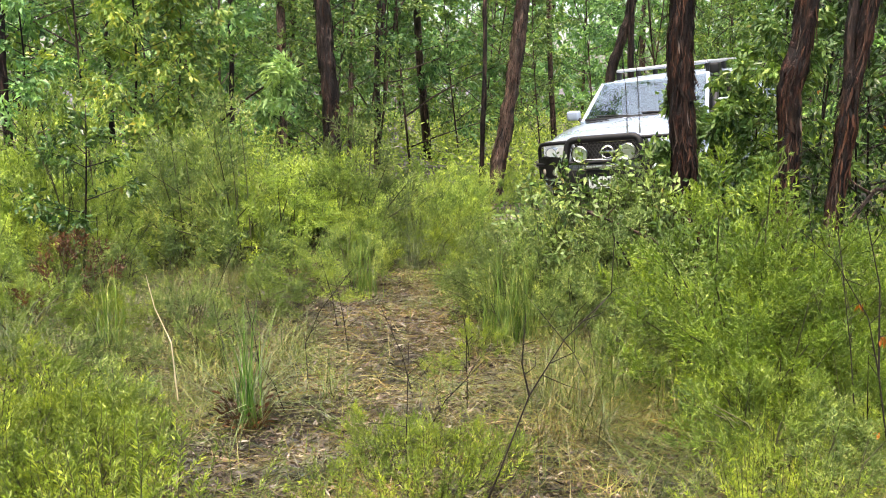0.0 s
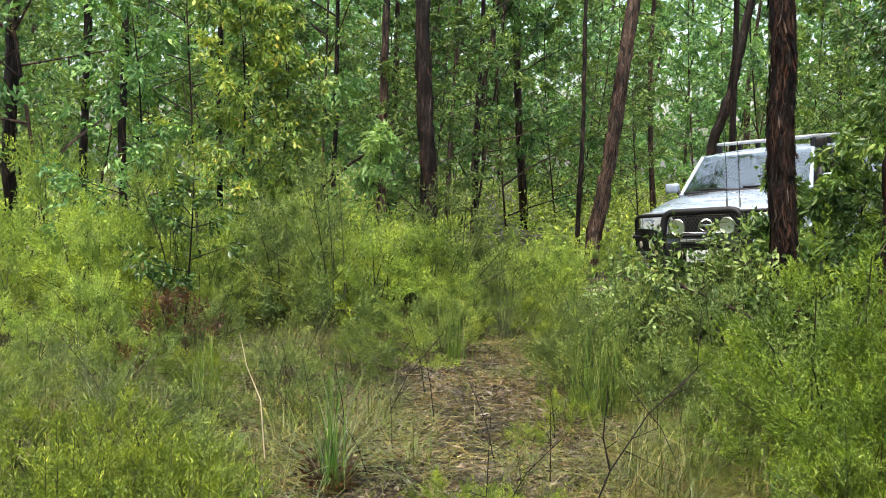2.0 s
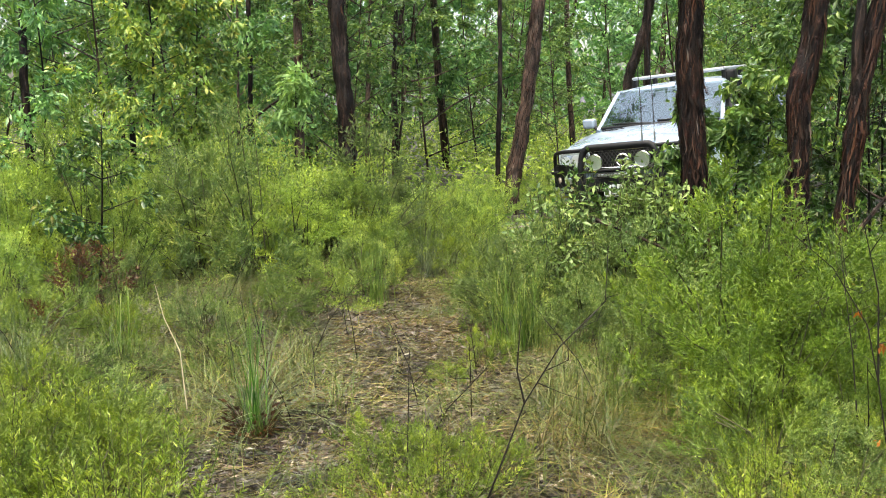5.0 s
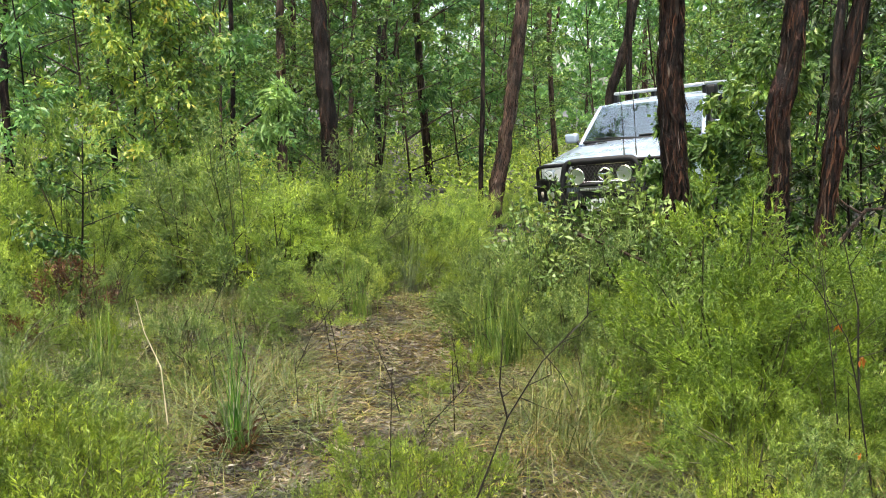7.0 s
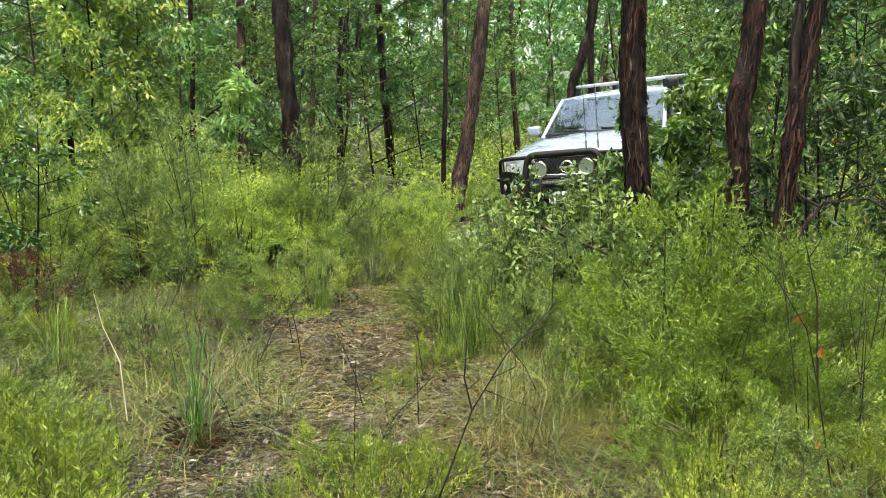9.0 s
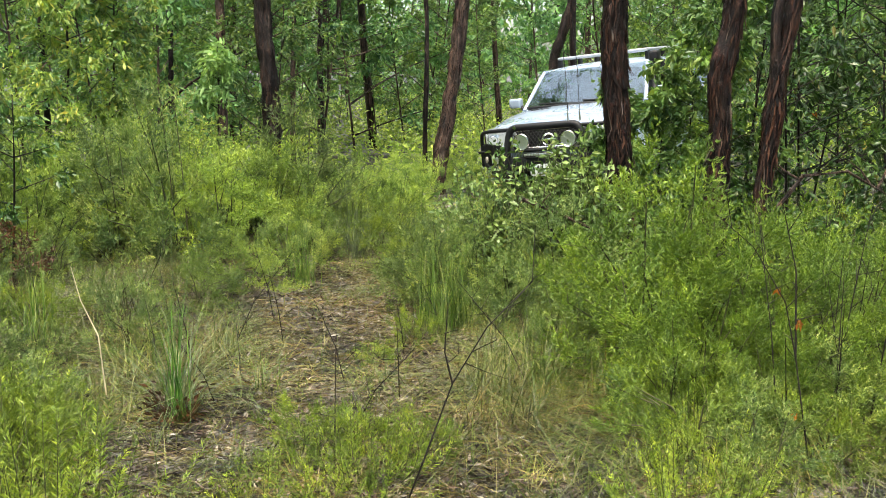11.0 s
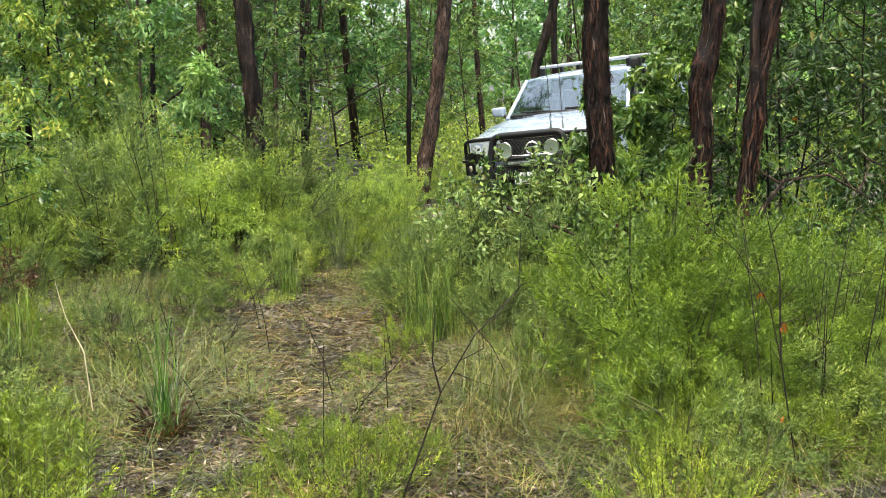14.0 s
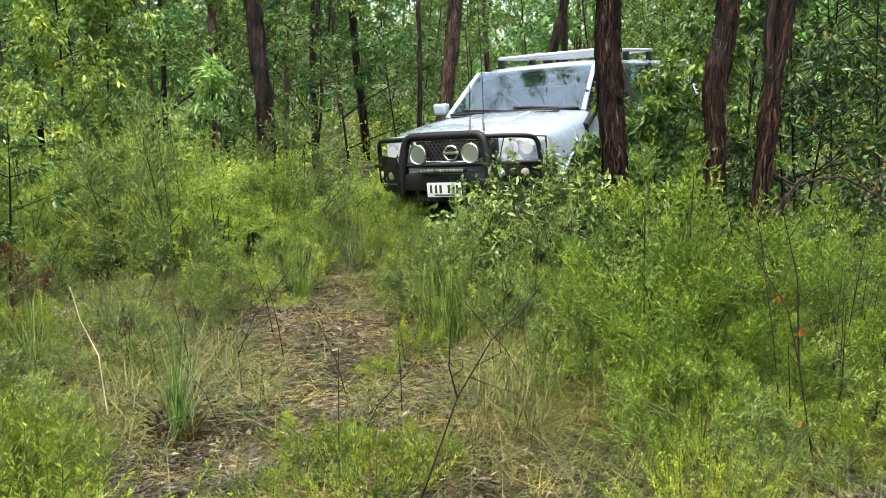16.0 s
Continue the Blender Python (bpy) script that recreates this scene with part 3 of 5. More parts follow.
def pole_tree(label, seed, height, radius, bark):
    """A slim forest gum: bare crooked stem with a crown high up."""
    rng = np.random.default_rng(seed)
    tree = thing("forest_gum", label, "tree", "trees of the woods")
    zz = np.linspace(-0.1, height, 16)
    a = rng.uniform(0, 6.28)
    bow = 0.02 * height * np.sin(zz / height * rng.uniform(2, 5))
    line = np.stack([bow * math.cos(a) + rng.normal(0, 0.012, 16), bow * math.sin(a) + rng.normal(0, 0.012, 16), zz], 1)
    v, f = tube_data(line, np.linspace(radius, radius * 0.3, 16), 9, 0.1, 0, rng)
    mesh_object("trunk", v.tolist(), f, bark, tree, smooth=True)
    tubes, leaves = crown_data(rng, (0, 0), 2.0, height * 0.42, height, 15, 8, 10, 0.18, 0.055, 0.5, 0.45,
                               lambda h: (np.interp(h, zz, line[:, 0]), np.interp(h, zz, line[:, 1])))
    tagged(mesh_object("branchwork", *join_tubes(tubes), bark, tree), kind="stuff")
    leaf_object("crown", [leaves], GUM, tree)
    return tree


POLES = [pole_tree("slim forest gum with dark bark", 90, 11, 0.055, BARK_DARK), pole_tree("forest gum with grey-brown bark", 91, 13, 0.07, BARK_GREY),
         pole_tree("thin forest gum with dark bark", 92, 9, 0.038, BARK_DARK)]
spots = []
while len(spots) < 24:
    y = 21 + 24 * rng_w.random()
    x = rng_w.uniform(-1, 1) * (3 + y * 0.62)
    if y < 18 and 0.6 < x < 6.5 or -0.42 < x / y < 0.3 and y < 37:
        continue
    if all((x - a) ** 2 + (y - b) ** 2 > 1.3 for a, b in spots):
        spots.append((x, y))
# the woods go round the camera; unseen poles behind are added against side light
for k in range(26):
    a = radians(150 + 240 * k / 26 + rng_w.uniform(-4, 4)) + math.pi / 2
    d = rng_w.uniform(9, 20)
    spots.append((-d * math.sin(a - math.pi / 2), 2 + d * math.cos(a - math.pi / 2)))
plant(POLES, spots, rng_w, (0.85, 1.25))


def far_woods():
    """Woods all round the place, too far to tell their trees apart."""
    rng = np.random.default_rng(5)
    n = 210000
    a = rng.uniform(0, 6.283, n)
    d = rng.uniform(38, 72, n)
    h = 21 * rng.random(n) * (0.75 + 0.25 * np.sin(a * 23) * np.sin(a * 41 + 1))
    pos = np.stack([d * np.sin(a), d * np.cos(a), h + 0.3], 1)
    leaf = blades(pos, rng.normal(size=(n, 3)) + [0, 0, -0.4], rng.uniform(0.34, 0.8, n), rng.uniform(0.2, 0.42, n), rng, 0.1)
    tagged(leaf_object("far_woods", [leaf], GUM), "distant dull green eucalypt woods", "woods", kind="stuff")
    tubes = []
    for k in range(190):
        b, e = rng.uniform(0, 6.283), rng.uniform(38, 72)
        x, y, t = e * math.sin(b), e * math.cos(b), rng.uniform(7, 13)
        tubes.append(tube_data([(x, y, 0), (x + rng.normal(0, 0.3), y, t / 2), (x + rng.normal(0, 0.5), y, t)], [0.16, 0.12, 0.05], 5))
    tagged(mesh_object("far_trunks", *join_tubes(tubes), BARK_GREY), "distant grey-brown tree trunks", "woods", kind="stuff")


far_woods()


def undergrowth():
    """Low leafy growth over the floor of the woods, where single plants cannot be told apart."""
    rng = np.random.default_rng(8)
    pos, way = [], []
    for _ in range(1000):
        y = 13.5 + 30 * rng.random() ** 1.1
        x = rng.uniform(-1, 1) * (4 + y * 0.62)
        if y < 17 and 1.2 < x < 6.2:
            continue
        size = rng.uniform(0.4, 0.95)
        d = unit(rng.normal(size=(110, 3)))
        d[:, 2] = np.abs(d[:, 2])
        pos.append(np.array([x, y, ground_z(x, y)]) + d * size * rng.uniform(0.6, 1.05, (110, 1)))
        way.append(d + rng.normal(0, 0.6, (110, 3)))
    pos, way = np.concatenate(pos), np.concatenate(way)
    n = len(pos)
    tagged(leaf_object("undergrowth", [blades(pos, way, rng.uniform(0.06, 0.15, n), rng.uniform(0.025, 0.05, n), rng, 0.2)], HEATH),
           "low mid-green leafy undergrowth between the trees", "undergrowth", kind="stuff")


undergrowth()

# ---- heath shrubs ----


def heath(name, label, seed, material, radius=0.5, height=0.95, sprigs=300, per=120, length=0.026, width=0.0046, group="heath shrubs", stems=26, lumpy=0.65):
    """A feathery shrub: many stems, each ending in sprays of needle leaves."""
    rng = np.random.default_rng(seed)
    bush = thing(name, label, "shrub", group)
    chunks, tubes = [], []
    for k in range(sprigs):
        if k % 4 == 0:
            # a plume: sprigs that fan out from one spot on the dome
            d = unit(rng.normal(size=3) + np.array([0, 0, 0.28]))
            d[2] = abs(d[2])
            swell = 1 - lumpy * rng.random() ** 1.6 if k else 1.0
            heart = np.array([d[0] * radius, d[1] * radius, 0.06 + d[2] * height * 0.9]) * swell
            size = rng.uniform(0.75, 1.25)
        fan_out = unit(d * np.array([1, 1, 0.6]) + np.array([0, 0, 0.5]) + rng.normal(0, 0.5, 3))
        span = rng.uniform(0.11, 0.23) * (height ** 0.5) * size
        way = fan_out
        end = heart + fan_out * span * 0.25 + rng.normal(0, 0.02, 3)
        q = np.sort(rng.random(per))[:, None]
        curve = np.cross(way, rng.normal(size=3)) * 0.2
        line = end + way * (q - 0.45) * span + curve * (q**2) * span
        # flat side sprays left and right of the sprig, shorter towards its tip
        fan = np.floor(q * 9)
        flat = unit(np.cross(way, rng.normal(size=3)))
        turn = np.where(fan % 2 > 0, 1.0, -1.0)
        branch = unit(flat * turn * 0.95 + np.cross(way, flat) * np.sin(fan * 5.1) * 0.5 + way * 0.6)
        line = end + way * ((fan + 0.5) / 9 - 0.45) * span + curve * (((fan + 0.5) / 9) ** 2) * span
        run = rng.random((per, 1))
        reach = span * 0.42 * (1.1 - fan / 9)
        pos = line + branch * run * reach + np.array([0, 0, 0.25]) * (run**2) * reach
        off = rng.normal(size=(per, 3)) * 0.36
        chunks.append(blades(pos, branch * 0.8 + way * 0.45 + off, length * rng.uniform(0.7, 1.3, per), width * rng.uniform(0.8, 1.3, per), rng, needle=True))
        if k % 12 == 0 and len(tubes) < stems:
            base = np.array([*rng.normal(0, 0.07 * radius / 0.5, 2), -0.05])
            mid = (base + end) / 2 + [0, 0, 0.1]
            tubes.append(tube_data([base, mid, end, end + way * span * 0.4], [0.0055, 0.004, 0.0025, 0.0012], 4))
    tagged(mesh_object("branchwork", *join_tubes(tubes), STEM, bush), kind="stuff")
    leaf_object("foliage", chunks, material, bush)
    return bush


def spiky_shrub(label, seed, material, radius, height, shoots=44, per=80, length=0.032, width=0.0042):
    """A low shrub of upright shoots, each set all round with narrow pointed leaves."""
    rng = np.random.default_rng(seed)
    bush = thing("spiky_shrub", label, "shrub", "low shrubs")
    tubes, chunks = [], []
    for k in range(shoots):
        a, far = rng.uniform(0, 6.283), radius * math.sqrt(rng.random())
        base = np.array([0.35 * far * math.cos(a), 0.35 * far * math.sin(a), -0.03])
        tall = height * rng.uniform(0.3, 1.08) * (1.05 - 0.5 * (far / radius) ** 2)
        end = np.array([far * math.cos(a), far * math.sin(a), tall]) + rng.normal(0, 0.025, 3)
        mid = (base + end) / 2 + np.array([0.12 * far * math.cos(a), 0.12 * far * math.sin(a), -0.02])
        tubes.append(tube_data([base, mid, end], [0.0022, 0.0017, 0.0007], 4))
        q = rng.uniform(0.3, 1.0, per)[:, None]
        pos = (1 - q) ** 2 * base + 2 * q * (1 - q) * mid + q**2 * end
        axis = unit(end - mid)
        ring = rng.normal(size=(per, 3))
        ring = unit(ring - (ring @ axis)[:, None] * axis)
        size = (1.25 - 0.55 * q[:, 0]) * rng.uniform(0.7, 1.2, per)
        chunks.append(blades(pos, axis * 0.7 + ring * (1.0 - 0.4 * q), length * size, width * size, rng, 0.08))
    tagged(mesh_object("branchwork", *join_tubes(tubes), STEM, bush), kind="stuff")
    leaf_object("foliage", chunks, material, bush)
    return bush


def broad_shrub(label, seed, material, radius, height, twigs=90, per=12, length=0.06, width=0.026):
    rng = np.random.default_rng(seed)
    bush = thing("broadleaf_shrub", label, "shrub", "broadleaf shrubs")
    tubes, chunks = [], []
    for k in range(twigs):
        d = unit(rng.normal(size=3) + np.array([0, 0, 0.5]))
        end = np.array([d[0] * radius, d[1] * radius, 0.1 + abs(d[2]) * height * 0.9]) * rng.uniform(0.55, 1.05)
        base = np.array([*rng.normal(0, 0.05, 2), -0.05])
        mid = (base + end) / 2 + np.array([0, 0, 0.12 * height])
        tubes.append(tube_data([base, mid, end], [0.005, 0.003, 0.0012], 4))
        s = rng.uniform(0.25, 1.05, per)[:, None]
        pos = (1 - s) ** 2 * base + 2 * s * (1 - s) * mid + s**2 * end
        way = unit(end - mid) * 0.5 + rng.normal(0, 0.7, (per, 3)) + [0, 0, 0.1]
        chunks.append(blades(pos, way, length * rng.uniform(0.6, 1.3, per), width * rng.uniform(0.7, 1.2, per), rng, 0.2))
    tagged(mesh_object("branchwork", *join_tubes(tubes), STEM, bush), kind="stuff")
    leaf_object("foliage", chunks, material, bush)
    return bush


rng_h = np.random.default_rng(19)
HEATHS = [heath("heath_shrub", "feathery light green heath shrub", 101, HEATH), heath("heath_shrub", "feathery olive-green heath shrub", 102, DULL, 0.48, 0.9),
          heath("heath_shrub", "feathery light green heath shrub", 103, HEATH, 0.55, 0.85), heath("heath_shrub", "fine-leaved mid-green heath shrub", 104, HEATH, 0.45, 1.0, 270)]
FAR_HEATHS = [heath("heath_shrub", "feathery light green heath shrub", 105, HEATH, 0.52, 0.95, 200, 76, 0.032, 0.0068), heath("heath_shrub", "feathery yellow-green heath shrub", 106, HEATH, 0.5, 0.9, 190, 76, 0.032, 0.0068)]
BRIGHTS = [heath("bright_heath_shrub", "bright yellow-green feathery heath shrub", 111, BRIGHT, 0.5, 1.0, 330, 190, 0.019, 0.003, lumpy=0.85), heath("bright_heath_shrub", "bright yellow-green feathery heath shrub", 112, BRIGHT, 0.42, 0.9, 280, 190, 0.019, 0.003, lumpy=0.85)]
LOWS = [heath("low_shrub", "low light green spiky shrub", 121, SPIKY, 0.36, 0.36, 160, 100, 0.021, 0.0034, "low shrubs", 16),
        heath("low_shrub", "low olive-green spiky shrub", 122, OLIVE, 0.36, 0.42, 160, 100, 0.021, 0.0034, "low shrubs", 16),
        heath("low_shrub", "low dull grey-green spiky shrub", 123, DULL, 0.36, 0.4, 160, 100, 0.021, 0.0034, "low shrubs", 16)]
done = set()
# the mound of heath on one side of the track
mound = [(-2.55, 7.75), (-2.15, 7.45), (-1.7, 7.4), (-1.3, 7.6), (-1.0, 7.95), (-1.9, 7.85), (-1.5, 8.0), (-2.35, 8.15), (-1.2, 8.35), (-0.75, 8.3), (-2.95, 7.3)]
plant(HEATHS, mound, rng_h, (0.98, 1.14), 0.03, done)
ridge = [(-2.9, 8.6), (-2.45, 8.8), (-3.3, 8.2), (-1.95, 8.75), (-3.8, 8.9), (-4.4, 8.3), (-5.0, 8.9), (-5.9, 8.3), (-3.0, 9.3), (-5.3, 7.4), (-4.6, 7.3), (-3.75, 7.5)]
plant(HEATHS, ridge, rng_h, (1.1, 1.35), 0.03, done)
plant(HEATHS[:1] + HEATHS[2:], [(-3.2, 6.3), (-3.7, 6.0), (-4.1, 6.6), (-4.6, 6.2), (-3.4, 6.9), (-2.6, 6.95), (-0.7, 7.6)], rng_h, (0.6, 0.85), 0.03, done)
# heath behind, towards the trees
back = [(-1.7, 9.4), (-1.0, 9.3), (-0.6, 8.9), (-0.2, 9.2), (0.15, 9.5), (-0.5, 9.8), (-0.9, 10.3), (-0.1, 10.2), (0.3, 10.9), (-2.4, 10.0), (-3.0, 9.8), (-3.9, 9.9), (-2.0, 10.9), (-1.4, 11.2), (-0.5, 11.2),
        (0.2, 11.8), (0.9, 12.0), (-2.9, 11.3), (-4.8, 10.3), (1.2, 12.9), (0.3, 13.0), (-0.9, 12.4), (-6.3, 10.2), (-5.6, 9.3)]
plant(FAR_HEATHS, back, rng_h, (0.75, 1.02), 0.05, done)
plant(BRIGHTS, [(1.34, 4.5), (1.42, 4.4)], rng_h, (1.2, 1.3), 0.03, done)
plant(BRIGHTS, [(1.66, 4.3), (1.95, 4.45), (1.8, 4.8), (2.25, 4.7), (2.5, 4.25), (2.05, 4.05), (2.8, 4.9), (1.5, 4.0), (1.8, 3.95), (1.35, 3.85)], rng_h, (0.66, 0.82), 0.03, done)
plant(BRIGHTS, [(1.2, 3.75), (1.6, 3.6), (2.0, 3.65), (2.4, 3.75)], rng_h, (0.42, 0.54), 0.03, done)
plant(FAR_HEATHS[:1], [(-0.3, 8.75), (0.1, 8.9), (-0.2, 9.7), (0.35, 9.6)], rng_h, (0.75, 0.9), 0.05, done)
plant(HEATHS[:2], [(0.3, 5.95), (0.55, 5.8), (0.82, 5.72), (1.1, 5.6)], rng_h, (0.6, 0.75), 0.03, done)
plant(LOWS[1:], [(1.4, 5.5), (1.2, 5.2), (0.7, 5.35), (2.5, 5.6), (2.85, 5.4), (3.2, 5.7), (3.5, 5.1), (2.8, 6.2)], rng_h, (0.75, 1.0), 0.02, done)
plant(HEATHS, [(0.7, 6.3), (1.15, 6.5), (1.85, 5.6), (3.5, 6.6), (4.3, 5.9)], rng_h, (0.6, 0.85), 0.03, done)
plant(FAR_HEATHS, [(2.0, 7.6), (2.7, 7.2), (3.2, 8.9), (4.6, 9.6), (3.5, 9.4), (5.3, 10.5), (5.8, 9.0), (4.2, 10.4)], rng_h, (0.8, 1.1), 0.05, done)
low = [(-1.95, 4.1), (-1.6, 4.1), (-2.1, 4.6), (-1.75, 4.7), (-2.4, 5.1), (-1.35, 5.0), (-2.0, 5.3), (-1.6, 5.6), (-2.6, 5.7), (-1.2, 5.9), (-0.95, 6.3), (-2.9, 4.9), (-3.2, 5.5),
       (1.2, 3.45), (1.5, 3.5), (1.8, 3.6), (2.1, 3.45), (2.4, 3.7), (1.65, 3.25), (2.05, 3.15), (2.6, 3.3), (1.35, 3.15), (-2.3, 3.9), (0.4, 6.4), (0.2, 7.0),
       (-0.75, 6.9), (-0.55, 7.6), (0.5, 7.3), (0.9, 7.0), (1.3, 7.3), (-2.75, 4.3), (-3.3, 4.6), (-3.7, 5.2), (-0.1, 7.9), (0.35, 8.1), (0.85, 7.9), (1.2, 8.1), (1.0, 5.0), (0.9, 4.5),
       (-2.3, 6.4), (-1.15, 6.7), (-2.6, 6.3)]
plant(LOWS, low, rng_h, (0.7, 1.1), 0.02, done)
plant(LOWS[:1], [(-1.75, 3.75), (-1.5, 3.6), (-1.47, 3.85), (-1.35, 3.3), (-1.7, 3.35), (-1.55, 3.1), (-1.95, 3.55)], rng_h, (0.75, 1.05), 0.02, done)
plant(LOWS[1:], [(0.5, 7.6), (0.85, 7.5), (1.2, 7.6), (1.6, 7.5), (0.25, 7.5), (1.9, 7.9), (1.45, 7.9), (0.15, 8.2), (2.2, 8.3), (1.7, 7.1)], rng_h, (0.8, 1.1), 0.03, done)
plant(LOWS[:1], [(-0.32, 3.45), (-0.1, 3.5), (0.12, 3.42), (-0.05, 4.6), (0.15, 5.0)], rng_h, (0.4, 0.62), 0.02, done)
SPIKES = [spiky_shrub("low bright green shrub with narrow upright leaves", 124, SHOOT, 0.42, 0.42, 64), spiky_shrub("low yellow-green shrub with narrow upright leaves", 125, SHOOT, 0.34, 0.32, 42, 70)]
plant(SPIKES, [(-1.22, 2.85), (-1.5, 2.95), (-1.72, 3.2), (-1.05, 2.72), (-1.4, 3.3), (-1.95, 3.4), (-1.75, 3.75), (-2.2, 3.7)], rng_h, (1.0, 1.25), 0.02, done)
plant(SPIKES, [(-0.22, 2.98), (-0.08, 3.2), (-0.42, 3.1), (1.02, 2.9), (1.3, 2.95), (1.18, 3.3), (1.55, 3.1), (1.9, 3.2)], rng_h, (0.5, 0.72), 0.02, done)
for k, (x, y, r, h) in enumerate([(0.95, 6.05, 0.5, 0.95), (1.3, 6.2, 0.42, 1.0), (0.62, 6.25, 0.4, 0.75), (1.45, 6.0, 0.32, 0.5), (0.85, 6.6, 0.45, 0.85), (1.4, 5.75, 0.3, 0.4), (1.1, 6.12, 0.2, 1.0), (1.33, 6.22, 0.24, 0.95)]):
    b = broad_shrub("broadleaf shrub with pale yellow-green leaves before the car", 130 + k, SHRUB if k != 4 else BROAD, r * 1.05, h * 1.2, 210, 20, 0.06, 0.026)
    b.matrix_basis = place(b, x, y, 50 * k)

for k, (x, y, r, h) in enumerate([(2.6, 6.45, 0.5, 0.8), (3.0, 6.15, 0.5, 0.75), (3.45, 6.4, 0.5, 0.85), (2.45, 7.0, 0.45, 0.8), (3.9, 6.7, 0.55, 0.9), (2.95, 7.15, 0.5, 0.95), (3.6, 5.6, 0.5, 0.6),
                                  (1.95, 6.75, 0.34, 0.85), (2.25, 6.9, 0.36, 0.9), (2.75, 5.75, 0.35, 0.5), (3.2, 5.3, 0.4, 0.5)]):
    b = broad_shrub("leafy broadleaf shrub with dull green leaves under the gums", 140 + k, GUM_MID if k in (7, 8) else BROAD, r, h * 1.1, 150, 16, 0.065, 0.028)
    b.matrix_basis = place(b, x, y, 50 * k)

# ---- grasses ----


def arching(n, rng, spread, length, width, rise=1.0, foot=0.05, seg=3):
    """Grass blades that arch over, as tapering strips."""
    a = rng.uniform(0, 6.283, n)
    out = np.stack([np.cos(a), np.sin(a), 0 * a], 1)
    ln = length * rng.uniform(0.5, 1.1, n)[:, None]
    sp = (spread * rng.random(n) ** 0.7)[:, None]
    base = np.stack([*(rng.normal(0, foot, (2, n))), np.full(n, -0.02)], 1)
    side = np.stack([-np.sin(a), np.cos(a), 0 * a], 1) * (width * rng.uniform(0.6, 1.2, n))[:, None] / 2
    rows = []
    for k in range(seg + 1):
        s = k / seg
        p = base + out * ln * sp * s**1.4 + np.array([0, 0, 1.0]) * ln * rise * (s * (1 - 0.25 * sp) - 0.62 * sp * s**2.4)
        p[:, 2] = np.maximum(p[:, 2], 0.01 * s - 0.02 * (1 - s))
        rows += [p - side * (1 - s * 0.9), p + side * (1 - s * 0.9)]
    v = np.stack(rows, 1)
    w = 2 * (seg + 1)
    f = np.concatenate([np.arange(n)[:, None] * w + np.array([[2 * k, 2 * k + 1, 2 * k + 3, 2 * k + 2]]) for k in range(seg)])
    return v.reshape(-1, 3), f


def tuft(name, label, seed, n, spread, length, width, material, rise=1.0, foot=0.05, group="grass tufts"):
    rng = np.random.default_rng(seed)
    ob = leaf_object(name, [arching(n, rng, spread, length, width, rise, foot)], material)
    return tagged(ob, label, "grass", group)


TUFTS = [tuft("grass_tuft", "arching yellow-green grass tuft", 151, 150, 1.9, 0.62, 0.0044, GRASS, 0.66), tuft("grass_tuft", "arching green grass tuft", 152, 120, 1.6, 0.52, 0.0045, GRASS, 0.75),
         tuft("grass_tuft", "dry straw-coloured grass tuft", 153, 130, 2.0, 0.62, 0.0044, STRAW, 0.6)]
SEDGES = [tuft("sedge_tuft", "upright green sedge tuft", 155, 90, 0.5, 0.6, 0.006, SEDGE, 1.0, 0.05), tuft("sedge_tuft", "spreading grey-green sedge tuft", 156, 160, 0.85, 0.55, 0.005, GREY_SEDGE, 1.0, 0.06)]
rng_g = np.random.default_rng(29)
spots = []
while len(spots) < 230:
    x, y = rng_g.uniform(-3.4, 2.9), 3.2 + 6.3 * rng_g.random() ** 1.2
    track = abs(x + 0.25 + 0.12 * (y - 5) - max(0, y - 7.5) * 0.7)
    if track < 0.42 and rng_g.random() < 0.6 or x < -2 and y > 6 or any((x - a) ** 2 + (y - b) ** 2 < r * r for a, b, r in ((-0.70, 3.9, 0.3), (-1.0, 6.2, 0.4), (-0.45, 5.4, 0.42), (-0.2, 4.7, 0.38), (0.1, 5.7, 0.4), (-0.8, 3.5, 0.36), (-0.35, 4.15, 0.32), (0.2, 4.75, 0.3), (0.3, 6.4, 0.3))):
        continue
    spots.append((x, y))
used_g = plant(TUFTS, spots, rng_g, (0.6, 1.15))
plant(TUFTS[:1] + TUFTS[2:], [(0.45, 4.1), (0.7, 4.2), (0.95, 4.0), (0.6, 3.8), (0.8, 4.5), (0.35, 3.7), (1.05, 4.35), (-1.45, 4.35), (-1.25, 4.55), (-0.6, 4.25), (0.1, 7.4), (-0.3, 7.2), (0.15, 6.9), (0.6, 8.4), (0.9, 8.2), (1.2, 8.5), (0.4, 9.0), (0.9, 9.0), (1.4, 9.1), (1.8, 9.3), (0.7, 9.6), (1.3, 9.6), (0.2, 8.7), (1.6, 8.6), (2.0, 8.8), (0.5, 8.0), (1.0, 8.7)], rng_g, (0.9, 1.25), 0, used_g)
DRY = tuft("grass_tuft", "dead ochre-brown grass tuft lying over", 154, 120, 2.1, 0.5, 0.0042, OCHRE, 0.55)
plant([DRY], [(1.0, 3.85), (0.85, 3.95), (1.12, 4.0), (-1.02, 4.75), (-0.2, 6.1), (0.35, 4.4), (-0.1, 6.7), (0.62, 5.6), (1.25, 5.45)], rng_g, (0.7, 0.95))
used_s = plant(SEDGES[:1], [(0.32, 5.2), (0.42, 5.3), (0.25, 5.35), (-1.9, 5.0), (0.3, 8.5), (-0.6, 6.6)], rng_g, (0.85, 1.05))
